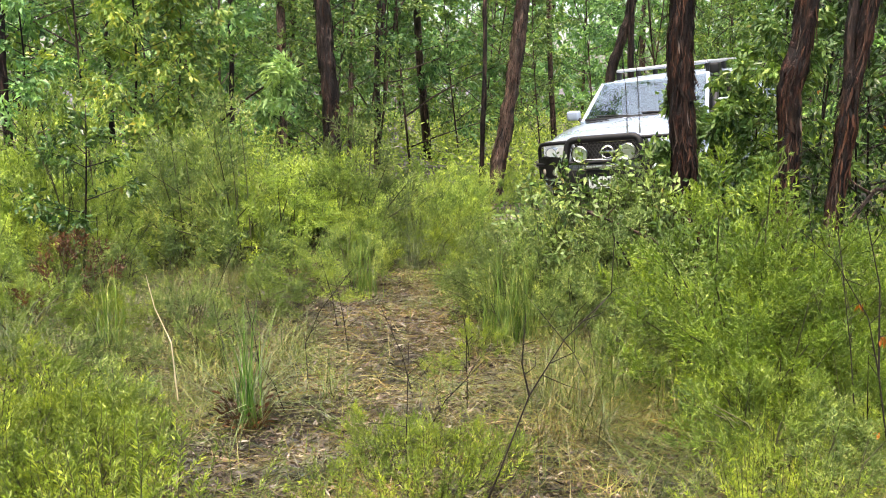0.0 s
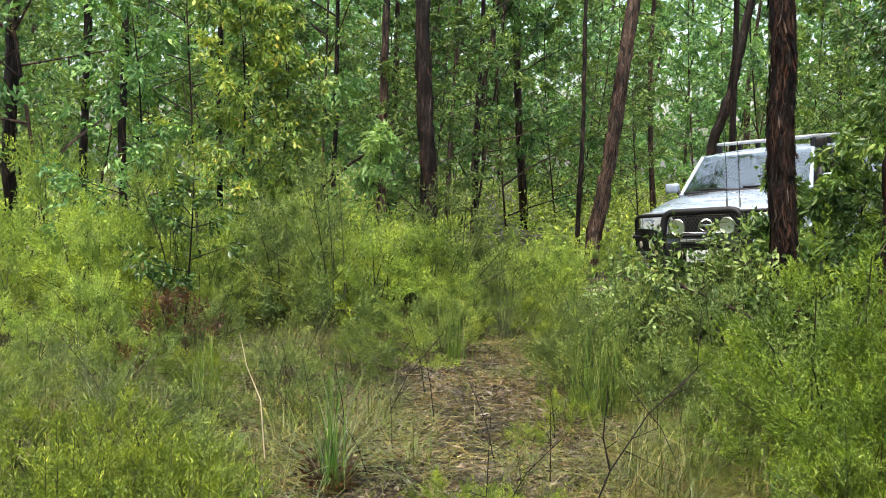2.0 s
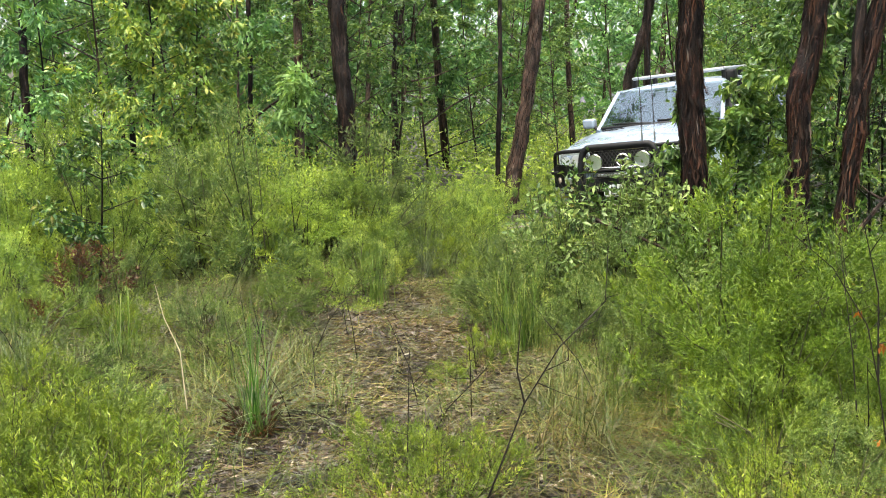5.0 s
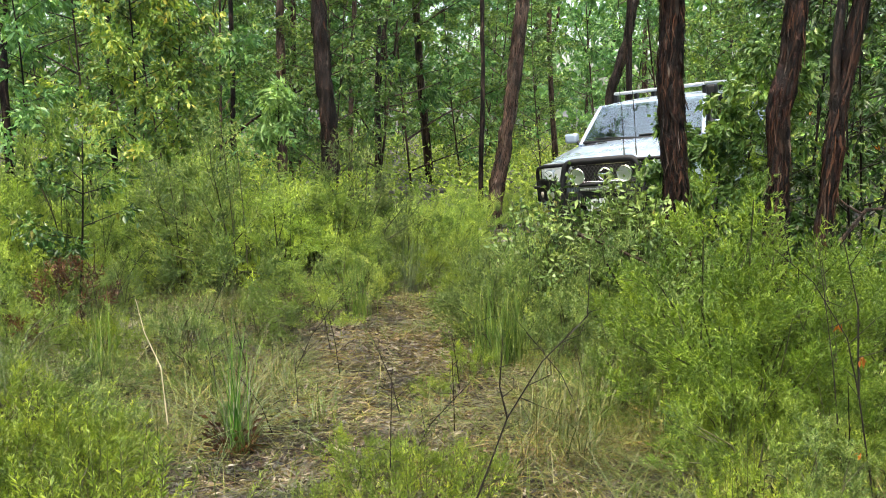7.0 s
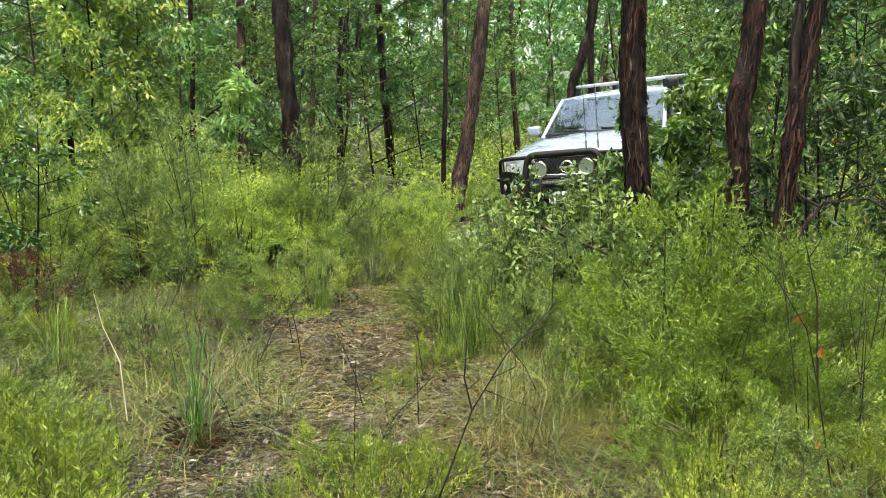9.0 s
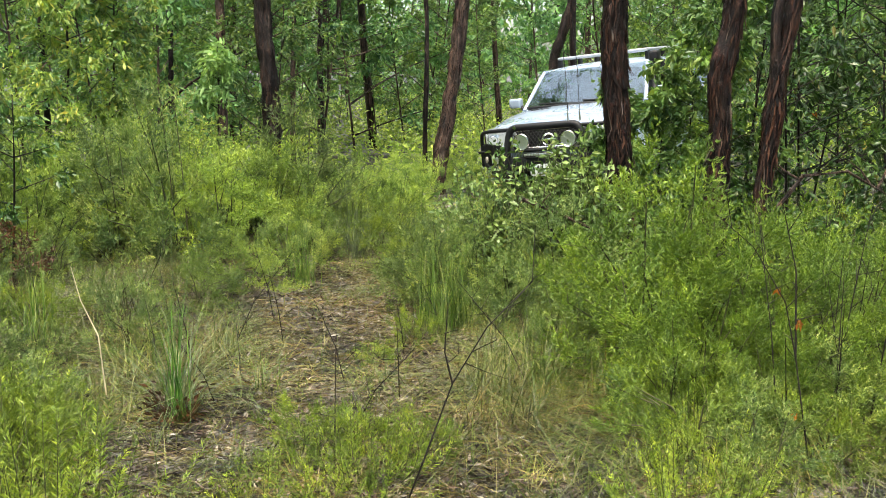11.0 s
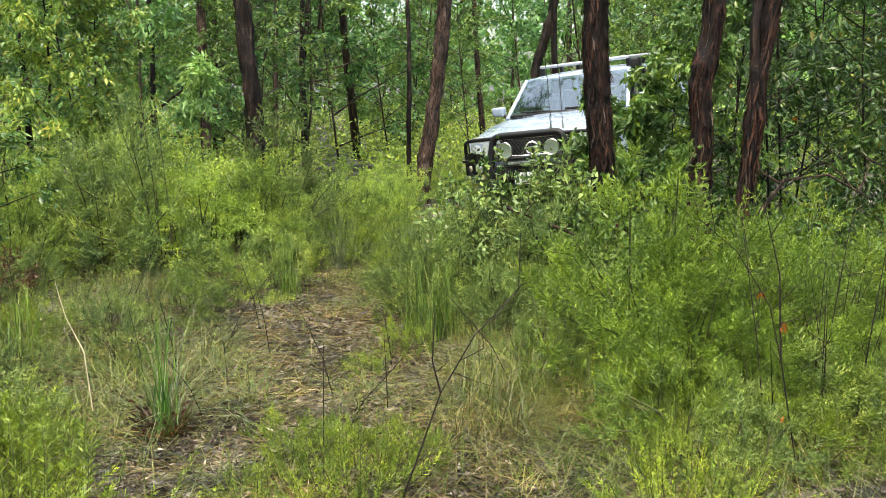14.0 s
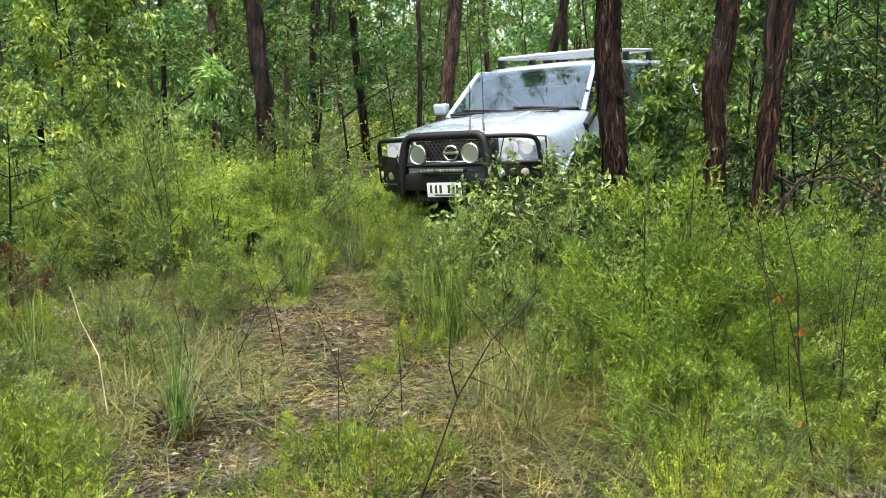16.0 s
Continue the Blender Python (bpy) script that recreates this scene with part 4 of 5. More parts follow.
plant(SEDGES[1:], [(-0.2, 8.3), (-0.05, 8.15), (-0.35, 8.2), (-2.3, 4.6), (-0.25, 7.7), (-2.8, 5.3)], rng_g, (0.85, 1.1), 0, used_s)


def grass_tree():
    """The tuft on the bare patch: stiff upright leaves over a skirt of dead brown leaf bases."""
    rng = np.random.default_rng(161)
    top = thing("grass_tree", "young grass tree with stiff green leaves and brown dead base", "plant", "", pose(-0.91, 3.93, ground_z(-0.91, 3.93)))
    leaf_object("leaves", [arching(34, rng, 0.28, 0.78, 0.0075, 1.0, 0.02)], STIFF, top)
    leaf_object("outer_leaves", [arching(90, rng, 1.0, 0.9, 0.0055, 1.0, 0.03)], GREY_SEDGE, top, "arching grey-green outer leaves")
    n = 330
    a = rng.uniform(0, 6.283, n)
    pos = np.stack([0.07 * np.cos(a), 0.07 * np.sin(a), rng.uniform(0, 0.14, n)], 1) * rng.uniform(0.3, 1.2, (n, 1)) * [1.4, 1.4, 1.1]
    base = leaf_object("dead_base", [blades(pos, np.stack([np.cos(a), np.sin(a), rng.uniform(0.0, 1.6, n)], 1), rng.uniform(0.025, 0.06, n), 0.014, rng, 0.2)], RUST, top, "rust-brown dead leaf bases")
    tagged(base, "rust-brown dead leaf bases", kind="stuff")


grass_tree()


BARE = ((-0.72, 3.8, 0.4), (-0.8, 3.45, 0.36), (-0.35, 4.15, 0.3), (0.2, 4.75, 0.28), (0.3, 6.4, 0.28), (-1.0, 6.2, 0.42), (-0.45, 5.4, 0.42), (-0.2, 4.7, 0.38), (0.1, 5.7, 0.4), (-0.35, 6.9, 0.35))


def bare(x, y):
    """Whether a spot lies on one of the open patches of litter on the track."""
    return any((x - a) ** 2 + ((y - b) * 0.8) ** 2 < r * r for a, b, r in BARE)


def litter():
    """Fallen leaves, twigs and short grass over the ground near the track."""
    rng = np.random.default_rng(171)
    n = 52000
    x, y = rng.normal(-0.15, 1.2, n), 2.9 + 6.5 * rng.random(n) ** 1.25
    z = np.array([ground_z(a, b) for a, b in zip(x, y)]) + rng.uniform(0.004, 0.028, n)
    way = rng.normal(size=(n, 3)) * [1, 1, 0.22]
    chunk = blades(np.stack([x, y, z], 1), way, rng.uniform(0.015, 0.07, n), rng.uniform(0.004, 0.016, n), rng, 0.0)
    tagged(leaf_object("leaf_litter", [chunk], LITTER), "wet brown and grey fallen leaves", "leaf litter", kind="stuff")
    tubes = []
    for _ in range(900):
        a, b, t, ln = rng.normal(-0.1, 1.2), 2.9 + 6 * rng.random(), rng.uniform(0, 6.28), rng.uniform(0.06, 0.4)
        g = ground_z(a, b) + 0.012
        d = np.array([math.cos(t), math.sin(t), rng.uniform(-0.02, 0.12)]) * ln
        p = np.array([a, b, g])
        tubes.append(tube_data([p, p + d / 2 + rng.normal(0, 0.012, 3), p + d], [0.004, 0.003, 0.0015], 4))
    tagged(mesh_object("fallen_twigs", *join_tubes(tubes), BARK_GREY), "thin fallen twigs on the soil", "twigs", kind="stuff")
    n = 15000
    x, y = rng.normal(-0.1, 1.15, n), 3.0 + 6.0 * rng.random(n) ** 1.2
    z = np.array([ground_z(a, b) for a, b in zip(x, y)]) + rng.uniform(0.01, 0.05, n)
    chunk = blades(np.stack([x, y, z], 1), rng.normal(size=(n, 3)) * [1, 1, 0.12], rng.uniform(0.08, 0.3, n), rng.uniform(0.002, 0.0042, n), rng, 0.05)
    tagged(leaf_object("flattened_straw", [chunk], STRAW), "flattened dry straw lying over the soil", "straw", kind="stuff")
    n = 70000
    x, y = rng.uniform(-4.5, 4.0, n), 2.8 + 7.2 * rng.random(n) ** 1.15
    track = np.abs(x + 0.25 + 0.12 * (y - 5) - np.maximum(0, y - 7.5) * 0.7)
    keep = (track > 0.5) | (rng.random(n) < 0.55)
    keep &= ~np.array([bare(a, b) for a, b in zip(x, y)]) | (rng.random(n) < 0.4)
    x, y = x[keep], y[keep]
    n = len(x)
    z = np.array([ground_z(a, b) for a, b in zip(x, y)]) - 0.01
    way = rng.normal(0, 0.6, (n, 3)) * [1, 1, 0.3] + [0, 0, 0.8]
    chunk = blades(np.stack([x, y, z], 1), way, rng.uniform(0.08, 0.34, n), 0.0048, rng, 0.25, needle=True)
    tagged(leaf_object("short_grass", [chunk], GRASS), "short mixed green and straw grass", "grass", kind="stuff")


litter()


def dead_twig(name, label, points, radius, material, seed, side=5, reach=0.25):
    """A dead stem with thin side twigs."""
    rng = np.random.default_rng(seed)
    p = np.array(points, float)
    tubes = [tube_data(p, np.linspace(radius, radius * 0.35, len(p)), 6)]
    for _ in range(side):
        s = rng.uniform(0.2, 0.95) * (len(p) - 1)
        i = int(s)
        c = p[i] + (p[min(i + 1, len(p) - 1)] - p[i]) * (s - i)
        d = unit(rng.normal(size=3) + [0, 0, 0.9]) * reach * rng.uniform(0.4, 1)
        tubes.append(tube_data([c, c + d * 0.5 + rng.normal(0, 0.02, 3), c + d], [radius * 0.5, radius * 0.35, radius * 0.15], 5))
    return tagged(mesh_object(name, *join_tubes(tubes), material), label, "shrub", "leafless shrubs")


# single dead stems, twigs and one stick, not whole shrubs
DARK = "thin dark leafless dead stem"
dead_twig("leafless_shrub", DARK, [(0.02, 2.9, -0.03), (0.11, 2.807, 0.268), (0.205, 2.843, 0.517), (0.316, 2.869, 0.695), (0.46, 2.889, 0.838), (0.469, 2.915, 1.015)], 0.0036, TWIG, 181, 5)
dead_twig("leafless_shrub", DARK, [(0.205, 2.843, 0.517), (0.18, 2.85, 0.62), (0.19, 2.86, 0.78)], 0.004, TWIG, 182, 2, 0.1)
dead_twig("leafless_shrub", DARK, [(1.56, 3.1, -0.05), (1.53, 3.14, 0.126), (1.48, 3.192, 0.484), (1.44, 3.221, 0.683), (1.319, 3.249, 0.882), (1.178, 3.267, 1.001)], 0.0036, TWIG, 183, 4)
dead_twig("leafless_shrub", DARK, [(1.48, 3.192, 0.484), (1.47, 3.22, 0.8), (1.41, 3.25, 1.06)], 0.004, TWIG, 184, 3, 0.15)
dead_twig("leafless_shrub", "dry pale curved stick leaning in the grass", [(-1.30, 4.22, 0.02), (-1.323, 4.227, 0.301), (-1.40, 4.25, 0.46), (-1.442, 4.272, 0.616)], 0.0036, PALE_TWIG, 185, 0)
rng_d = np.random.default_rng(190)
for k in range(34):
    x, y = [(rng_d.uniform(1.5, 2.4), rng_d.uniform(3.4, 4.2)), (rng_d.uniform(-0.9, 0.9), rng_d.uniform(3.3, 5.2)), (rng_d.uniform(-2.6, -0.6), rng_d.uniform(4.2, 7.0))][k % 3]
    h = rng_d.uniform(0.35, 1.0) if k % 3 == 0 else rng_d.uniform(0.25, 0.6)
    g = ground_z(x, y) - 0.04
    dx, dy = rng_d.normal(0, 0.12, 2)
    dead_twig("leafless_shrub", DARK, [(x, y, g), (x + dx * 0.5, y + dy * 0.5, g + h * 0.5), (x + dx * 1.4, y + dy, g + h)], 0.0035, TWIG, 200 + k, 4, 0.18)


for k in range(9):
    x, y, h = rng_d.uniform(1.95, 2.5), rng_d.uniform(3.5, 4.2), rng_d.uniform(0.7, 1.05)
    g, dx = ground_z(x, y) - 0.04, rng_d.normal(0, 0.08)
    dead_twig("leafless_shrub", "tall thin red-brown leafless shrub", [(x, y, g), (x + dx * 0.4, y, g + h * 0.5), (x + dx, y + 0.03, g + h)], 0.0042, TWIG, 240 + k, 6, 0.25)

dead_twig("fallen_branch", "grey dead branch leaning through the shrubs", [(0.84, 5.72, 0.74), (1.02, 5.74, 0.67), (1.28, 5.82, 0.55), (1.55, 5.95, 0.34), (1.75, 6.05, 0.02)], 0.015, BARK_GREY, 260, 4, 0.3)
dead_twig("fallen_branch", "thin dark dead branch leaning in the grass", [(0.95, 5.3, 0.62), (1.05, 5.32, 0.45), (1.2, 5.36, 0.22), (1.32, 5.4, 0.0)], 0.007, BARK_DARK, 261, 5, 0.22)
plant(TUFTS[:1] + TUFTS[2:], [(0.72, 4.45), (0.95, 4.75), (0.55, 4.7), (1.1, 4.95), (0.85, 5.1), (1.3, 5.0)], rng_d, (0.8, 1.05), 0, used_g)


def stone(x, y, size, seed):
    rng = np.random.default_rng(seed)
    bm = bmesh.new()
    bmesh.ops.create_icosphere(bm, subdivisions=3, radius=size)
    for v in bm.verts:
        v.co *= 1 + 0.25 * noise.noise(v.co * 9 + Vector((seed, 0, 0)))
        v.co.z *= 0.5
    ob = part("stone", bm, STONE)
    ob.matrix_basis = pose(x, y, ground_z(x, y) + size * 0.2, 0, 0, rng.uniform(0, 360))
    return tagged(ob, "pale weathered stone half sunk beside the track", "stone", "stones")


# a dead brown shrub, orange leaves still hanging and a fallen limb
b = heath("dead_shrub", "small dead shrub with red-brown leaves", 301, RUST, 0.36, 0.5, 70, 60, 0.03, 0.006, "dead shrubs", 14)
b.matrix_basis = place(b, -2.45, 5.75, 20)
copy_thing(b, place(b, 1.72, 5.05, 140, 0.6))
copy_thing(b, place(b, 2.75, 4.45, 260, 0.8))
for k, (x, y, z) in enumerate([(1.42, 3.24, 0.72), (1.47, 3.2, 0.62), (2.0, 3.9, 0.35), (3.2, 6.9, 1.25), (2.9, 7.4, 1.5), (1.5, 3.2, 0.28)]):
    rng = np.random.default_rng(310 + k)
    leaf = leaf_object("dead_leaf", [blades(np.array([[x, y, z]]) + rng.normal(0, 0.012, (3, 3)), rng.normal(0, 0.5, (3, 3)) + [0, 0, -1], rng.uniform(0.025, 0.045, 3), 0.014, rng, 0.1)], ORANGE)
    tagged(leaf, "orange dead leaf caught on a twig", "leaf", "orange dead leaves")
dead_twig("fallen_limb", "bent grey fallen limb among the shrubs", [(2.3, 5.9, 0.1), (2.53, 5.95, 0.6), (2.75, 6.0, 0.86), (3.1, 6.1, 0.88), (3.5, 6.3, 0.7)], 0.02, BARK_GREY, 330, 4, 0.3)

stone(0.5, 8.75, 0.16, 1)
stone(0.72, 8.95, 0.11, 2)

# ---- the four-wheel-drive car: x to its right, y ahead, z up, from the ground under the front axle ----


def box_bm(centre, size, bevel=0.01, turn=(0, 0, 0), bm=None, seg=2):
    own = bmesh.new()
    bmesh.ops.create_cube(own, size=1)
    bmesh.ops.scale(own, vec=size, verts=own.verts)
    if bevel:
        bmesh.ops.bevel(own, geom=own.edges[:], offset=bevel, segments=seg, affect="EDGES", profile=0.6)
    bmesh.ops.transform(own, matrix=pose(*centre, *turn), verts=own.verts)
    if bm is None:
        return own
    tmp = bpy.data.meshes.new("tmp")
    own.to_mesh(tmp)
    own.free()
    bm.from_mesh(tmp)
    bpy.data.meshes.remove(tmp)
    return bm


def pipe(points, radius, seg=12, round_steps=5, bm=None):
    """A bent pipe with rounded corners."""
    p = [np.array(q, float) for q in points]
    line = [p[0]]
    for a, b, c in zip(p, p[1:], p[2:]):
        cut = min(0.09, np.linalg.norm(a - b) * 0.45, np.linalg.norm(c - b) * 0.45)
        s, e = b + unit(a - b) * cut, b + unit(c - b) * cut
        line += [(1 - t) ** 2 * s + 2 * t * (1 - t) * b + t * t * e for t in np.linspace(0, 1, round_steps)]
    line.append(p[-1])
    line = np.array(line)
    d = unit(np.gradient(line, axis=0))
    u = unit(np.cross(d[0], [0.31, 0.93, 0.2]))
    rings = []
    for c, w in zip(line, d):
        u = unit(u - w * (u @ w))
        v = np.cross(w, u)
        rings.append([c + radius * (math.cos(a) * u + math.sin(a) * v) for a in np.linspace(0, 2 * math.pi, seg, endpoint=False)])
    bm = bm or bmesh.new()
    rows = [[bm.verts.new(q) for q in ring] for ring in rings]
    for r0, r1 in zip(rows, rows[1:]):
        for k in range(seg):
            bm.faces.new((r0[k], r0[(k + 1) % seg], r1[(k + 1) % seg], r1[k]))
    bm.faces.new(rows[0][::-1])
    bm.faces.new(rows[-1])
    return bm


def lathe(profile, seg=28, axis="y", centre=(0, 0, 0), bm=None, flip=1):
    """A turned form from (radius, along) pairs round an axis."""
    bm = bm or bmesh.new()
    rows = []
    for r, h in profile:
        ring = []
        for a in np.linspace(0, 2 * math.pi, seg, endpoint=False):
            c, s = r * math.cos(a), r * math.sin(a)
            q = (c, h * flip, s) if axis == "y" else (h * flip, c, s)
            ring.append(bm.verts.new(Vector(q) + Vector(centre)))
        rows.append(ring)
    for r0, r1 in zip(rows, rows[1:]):
        for k in range(seg):
            bm.faces.new((r0[k], r0[(k + 1) % seg], r1[(k + 1) % seg], r1[k]))
    bm.faces.new(rows[0])
    bm.faces.new(rows[-1][::-1])
    return bm


def slab(corners, thick, bm=None):
    """A pane or panel from corners in order, with thickness along its normal."""
    bm = bm or bmesh.new()
    c = [Vector(q) for q in corners]
    n = (c[1] - c[0]).cross(c[2] - c[0]).normalized() * thick
    a, b = [bm.verts.new(q) for q in c], [bm.verts.new(q - n) for q in c]
    k = len(c)
    bm.faces.new(a)
    bm.faces.new(b[::-1])
    for i in range(k):
        bm.faces.new((a[i], b[i], b[(i + 1) % k], a[(i + 1) % k]))
    return bm


AXLES, ARCH, HUB = (0.0, -2.97), 0.47, 0.40


def body_bm():
    """Lower body: wings, bonnet, doors and tail as one skin with wheel arches."""
    ys = sorted({round(v, 3) for v in [0.72, 0.70, 0.66, 0.60, *np.arange(0.54, -0.56, -0.06), *np.arange(-0.6, -2.4, -0.2), *np.arange(-2.42, -3.54, -0.06), -3.7, -3.9, -4.0, -4.05]}, reverse=True)
    bm = bmesh.new()
    rows = []
    for y in ys:
        w = float(np.interp(y, [-4.05, -3.95, -3.6, 0.2, 0.5, 0.62, 0.70, 0.72], [0.86, 0.90, 0.925, 0.925, 0.90, 0.86, 0.80, 0.77]))
        top = float(np.interp(y, [-4.05, -0.5, -0.42, 0.0, 0.45, 0.62, 0.70, 0.72], [1.24, 1.25, 1.285, 1.25, 1.185, 1.145, 1.11, 1.06]))
        side = float(np.interp(y, [-4.05, -0.5, 0.3, 0.62, 0.72], [1.21, 1.21, 1.12, 1.07, 1.0]))
        low = float(np.interp(y, [-4.05, -3.6, 0.5, 0.72], [0.62, 0.50, 0.50, 0.66]))
        flare = 0.0
        for ax in AXLES:
            dy = abs(y - ax)
            if dy < ARCH:
                low = max(low, HUB + 0.06 + math.sqrt(ARCH**2 - dy**2))
            flare = max(flare, 0.035 * max(0, 1 - max(0, dy - ARCH * 0.8) / 0.14))
        low = min(low, 0.94)
        pts = [(w + flare - 0.03, low), (w + flare, low + 0.012), (w + flare, low + 0.05), (w + flare * 0.4, 0.995), (w - 0.005, side - 0.05), (w - 0.03, side),
               (w - 0.11, side + (top - side) * 0.55), (w * 0.62, top - 0.012), (w * 0.30, top - 0.002), (w * 0.27, top + 0.0), (0, top)]
        right = [bm.verts.new((x, y, z)) for x, z in pts]
        left = [bm.verts.new((-x, y, z)) for x, z in pts[:-1]]
        rows.append(right + left[::-1])
    for r0, r1 in zip(rows, rows[1:]):
        for k in range(len(r0) - 1):
            bm.faces.new((r0[k], r0[k + 1], r1[k + 1], r1[k]))
    bm.faces.new(rows[0][::-1])
    bm.faces.new(rows[-1])
    return bm


def make_wheel(x, y, car, side):
    """A wheel under the car: tyre and rim about its own hub."""
    wheel = part("wheel", lathe([(0.06, -0.03), (0.07, 0.02), (0.05, 0.05)], 14, "x", flip=side), PLASTIC, car)
    wheel.location = (x, y, HUB)
    tyre = [(0.21, -0.12), (0.30, -0.135), (0.375, -0.125), (0.398, -0.09), (0.402, 0.0), (0.398, 0.09), (0.375, 0.125), (0.30, 0.135), (0.21, 0.12)]
    bm = lathe(tyre, 44, "x")
    for k in range(44):
        for s in (-1, 1):
            a = 2 * math.pi * (k + 0.25 * s) / 44
            box_bm((s * 0.07, 0.402 * math.cos(a), 0.402 * math.sin(a)), (0.09, 0.034, 0.018), 0, (math.degrees(a) - 90, 0, 0), bm)
    part("tyre", bm, RUBBER, wheel, "muddy black off-road tyre")
    bm = lathe([(0.215, -0.10 * 1), (0.22, 0.09), (0.205, 0.10), (0.19, 0.06), (0.08, 0.035), (0.06, 0.06), (0.02, 0.062)], 30, "x", flip=side)
    for k in range(6):
        a = math.pi * k / 3
        box_bm((side * 0.065, 0.125 * math.cos(a), 0.125 * math.sin(a)), (0.03, 0.15, 0.05), 0.008, (math.degrees(a), 0, 0), bm)
    part("rim", bm, ALLOY, wheel, "grey alloy rim")
    return wheel


def build_car():
    car = thing("four_wheel_drive", "silver-white four-wheel-drive wagon with black bull bar and roof rack", "car")
    body = part("body", body_bm(), PAINT, car, "silver-white painted body")
    # bonnet scoop with two dark slots, shut lines and badge strip
    part("bonnet_scoop", box_bm((0, 0.0, 1.24), (0.62, 0.46, 0.03), 0.014, (-7.0, 0, 0), seg=3), PAINT, body)
    for x in (-0.56, -0.42, 0.42, 0.56):
        part("scoop_slot", box_bm((x, -0.24, 1.264), (0.115, 0.045, 0.014), 0.005, (-5, 0, 0)), PLASTIC, body)
    for s in (-1, 1):
        part("bonnet_gap", pipe([(s * 0.80, 0.60, 1.085), (s * 0.815, 0.3, 1.145), (s * 0.82, -0.4, 1.225)], 0.004, 6), PLASTIC, body)
        part("side_strip", box_bm((s * 0.935, -1.5, 0.86), (0.02, 1.7, 0.07), 0.008), PLASTIC, body)
        part("side_step", box_bm((s * 0.90, -1.48, 0.46), (0.16, 1.9, 0.05), 0.015), PLASTIC, body)
        for y in (-0.62, -1.62, -2.52):
            part("door_gap", box_bm((s * 0.931, y, 0.86), (0.006, 0.008, 0.66), 0), PLASTIC, body)
        for y in (-1.46, -2.38):
            part("door_handle", box_bm((s * 0.945, y, 1.06), (0.03, 0.16, 0.035), 0.01), PAINT, body)
        # wheel-arch liner rims
        for ax in AXLES:
            arc = [(s * 0.955, ax + 0.475 * math.cos(a), HUB + 0.06 + 0.475 * math.sin(a)) for a in np.linspace(0.25, math.pi - 0.25, 14)]
            part("arch_trim", pipe(arc, 0.016, 8, 2), PAINT, body)
    part("underbody", box_bm((0, -1.65, 0.66), (1.2, 4.5, 0.34), 0.03), PLASTIC, car)
    for y in AXLES:
        part("axle", pipe([(-0.7, y, HUB), (0.7, y, HUB)], 0.05), PLASTIC, car)
    # front: grille, badge, lamps
    grille = part("grille", box_bm((0, 0.75, 0.965), (0.90, 0.10, 0.24), 0.02), PLASTIC, car, "black honeycomb grille")
    bm = bmesh.new()
    for k in range(-9, 10):
        for lean in (-35, 35):
            box_bm((k * 0.045, 0.803, 0.965), (0.007, 0.008, 0.24), 0, (0, lean, 0), bm)
    tagged(part("grille_mesh", bm, CABIN, grille), kind="stuff")
    part("chrome_surround", pipe([(-0.43, 0.80, 1.065), (-0.34, 0.81, 0.87), (0.34, 0.81, 0.87), (0.43, 0.80, 1.065)], 0.018, 10), CHROME, grille, "chrome grille surround")
    part("chrome_strip", box_bm((0, 0.79, 1.085), (0.94, 0.04, 0.035), 0.012), CHROME, grille)
    ring = [(0.074 * math.cos(a), 0.835, 0.957 + 0.068 * math.sin(a)) for a in np.linspace(0, 2 * math.pi, 25)]
    part("badge_ring", pipe(ring, 0.011, 8, 2), CHROME, grille, "chrome ring badge")
    part("badge_bar", box_bm((0, 0.838, 0.957), (0.185, 0.018, 0.03), 0.006), CHROME, grille)
    for s in (-1, 1):
        lamp = part("headlight", slab([(s * 0.47, 0.752, 0.87), (s * 0.74, 0.715, 0.865), (s * 0.865, 0.60, 0.88), (s * 0.86, 0.60, 1.06), (s * 0.74, 0.70, 1.075), (s * 0.52, 0.725, 1.075)][::s], 0.05), SILVER, car, "silver headlight housing")
        part("headlight_frame", slab([(s * 0.455, 0.748, 0.858), (s * 0.745, 0.712, 0.852), (s * 0.88, 0.585, 0.87), (s * 0.875, 0.585, 1.07), (s * 0.745, 0.69, 1.087), (s * 0.505, 0.718, 1.087)][::s], 0.02), PLASTIC, lamp, "black headlight frame")
        for x, r in ((0.60, 0.07), (0.745, 0.058)):
            y = 0.742 - (x - 0.60) * 0.18
            part("reflector", lathe([(r, y + 0.012), (r * 0.94, y + 0.014), (r * 0.7, y - 0.008), (r * 0.35, y - 0.018), (0.0, y - 0.02)], 24, "y", (s * x, 0.0, 0.975)), SILVER, lamp, "bright lamp reflector")
        part("headlight_lens", slab([(s * 0.46, 0.778, 0.862), (s * 0.745, 0.742, 0.856), (s * 0.878, 0.615, 0.876), (s * 0.872, 0.615, 1.066), (s * 0.745, 0.726, 1.082), (s * 0.51, 0.753, 1.082)][::s], 0.006), LENS, lamp, "clear headlight lens")
        part("indicator_lens", slab([(s * 0.884, 0.60, 0.89), (s * 0.915, 0.50, 0.92), (s * 0.915, 0.50, 1.03), (s * 0.884, 0.60, 1.055)][::s], 0.01), SILVER, lamp, "clear indicator lens")
    # bull bar
    bar = part("bull_bar", box_bm((0, 0.90, 0.70), (1.06, 0.16, 0.16), 0.03), BAR, car, "black steel bull bar")
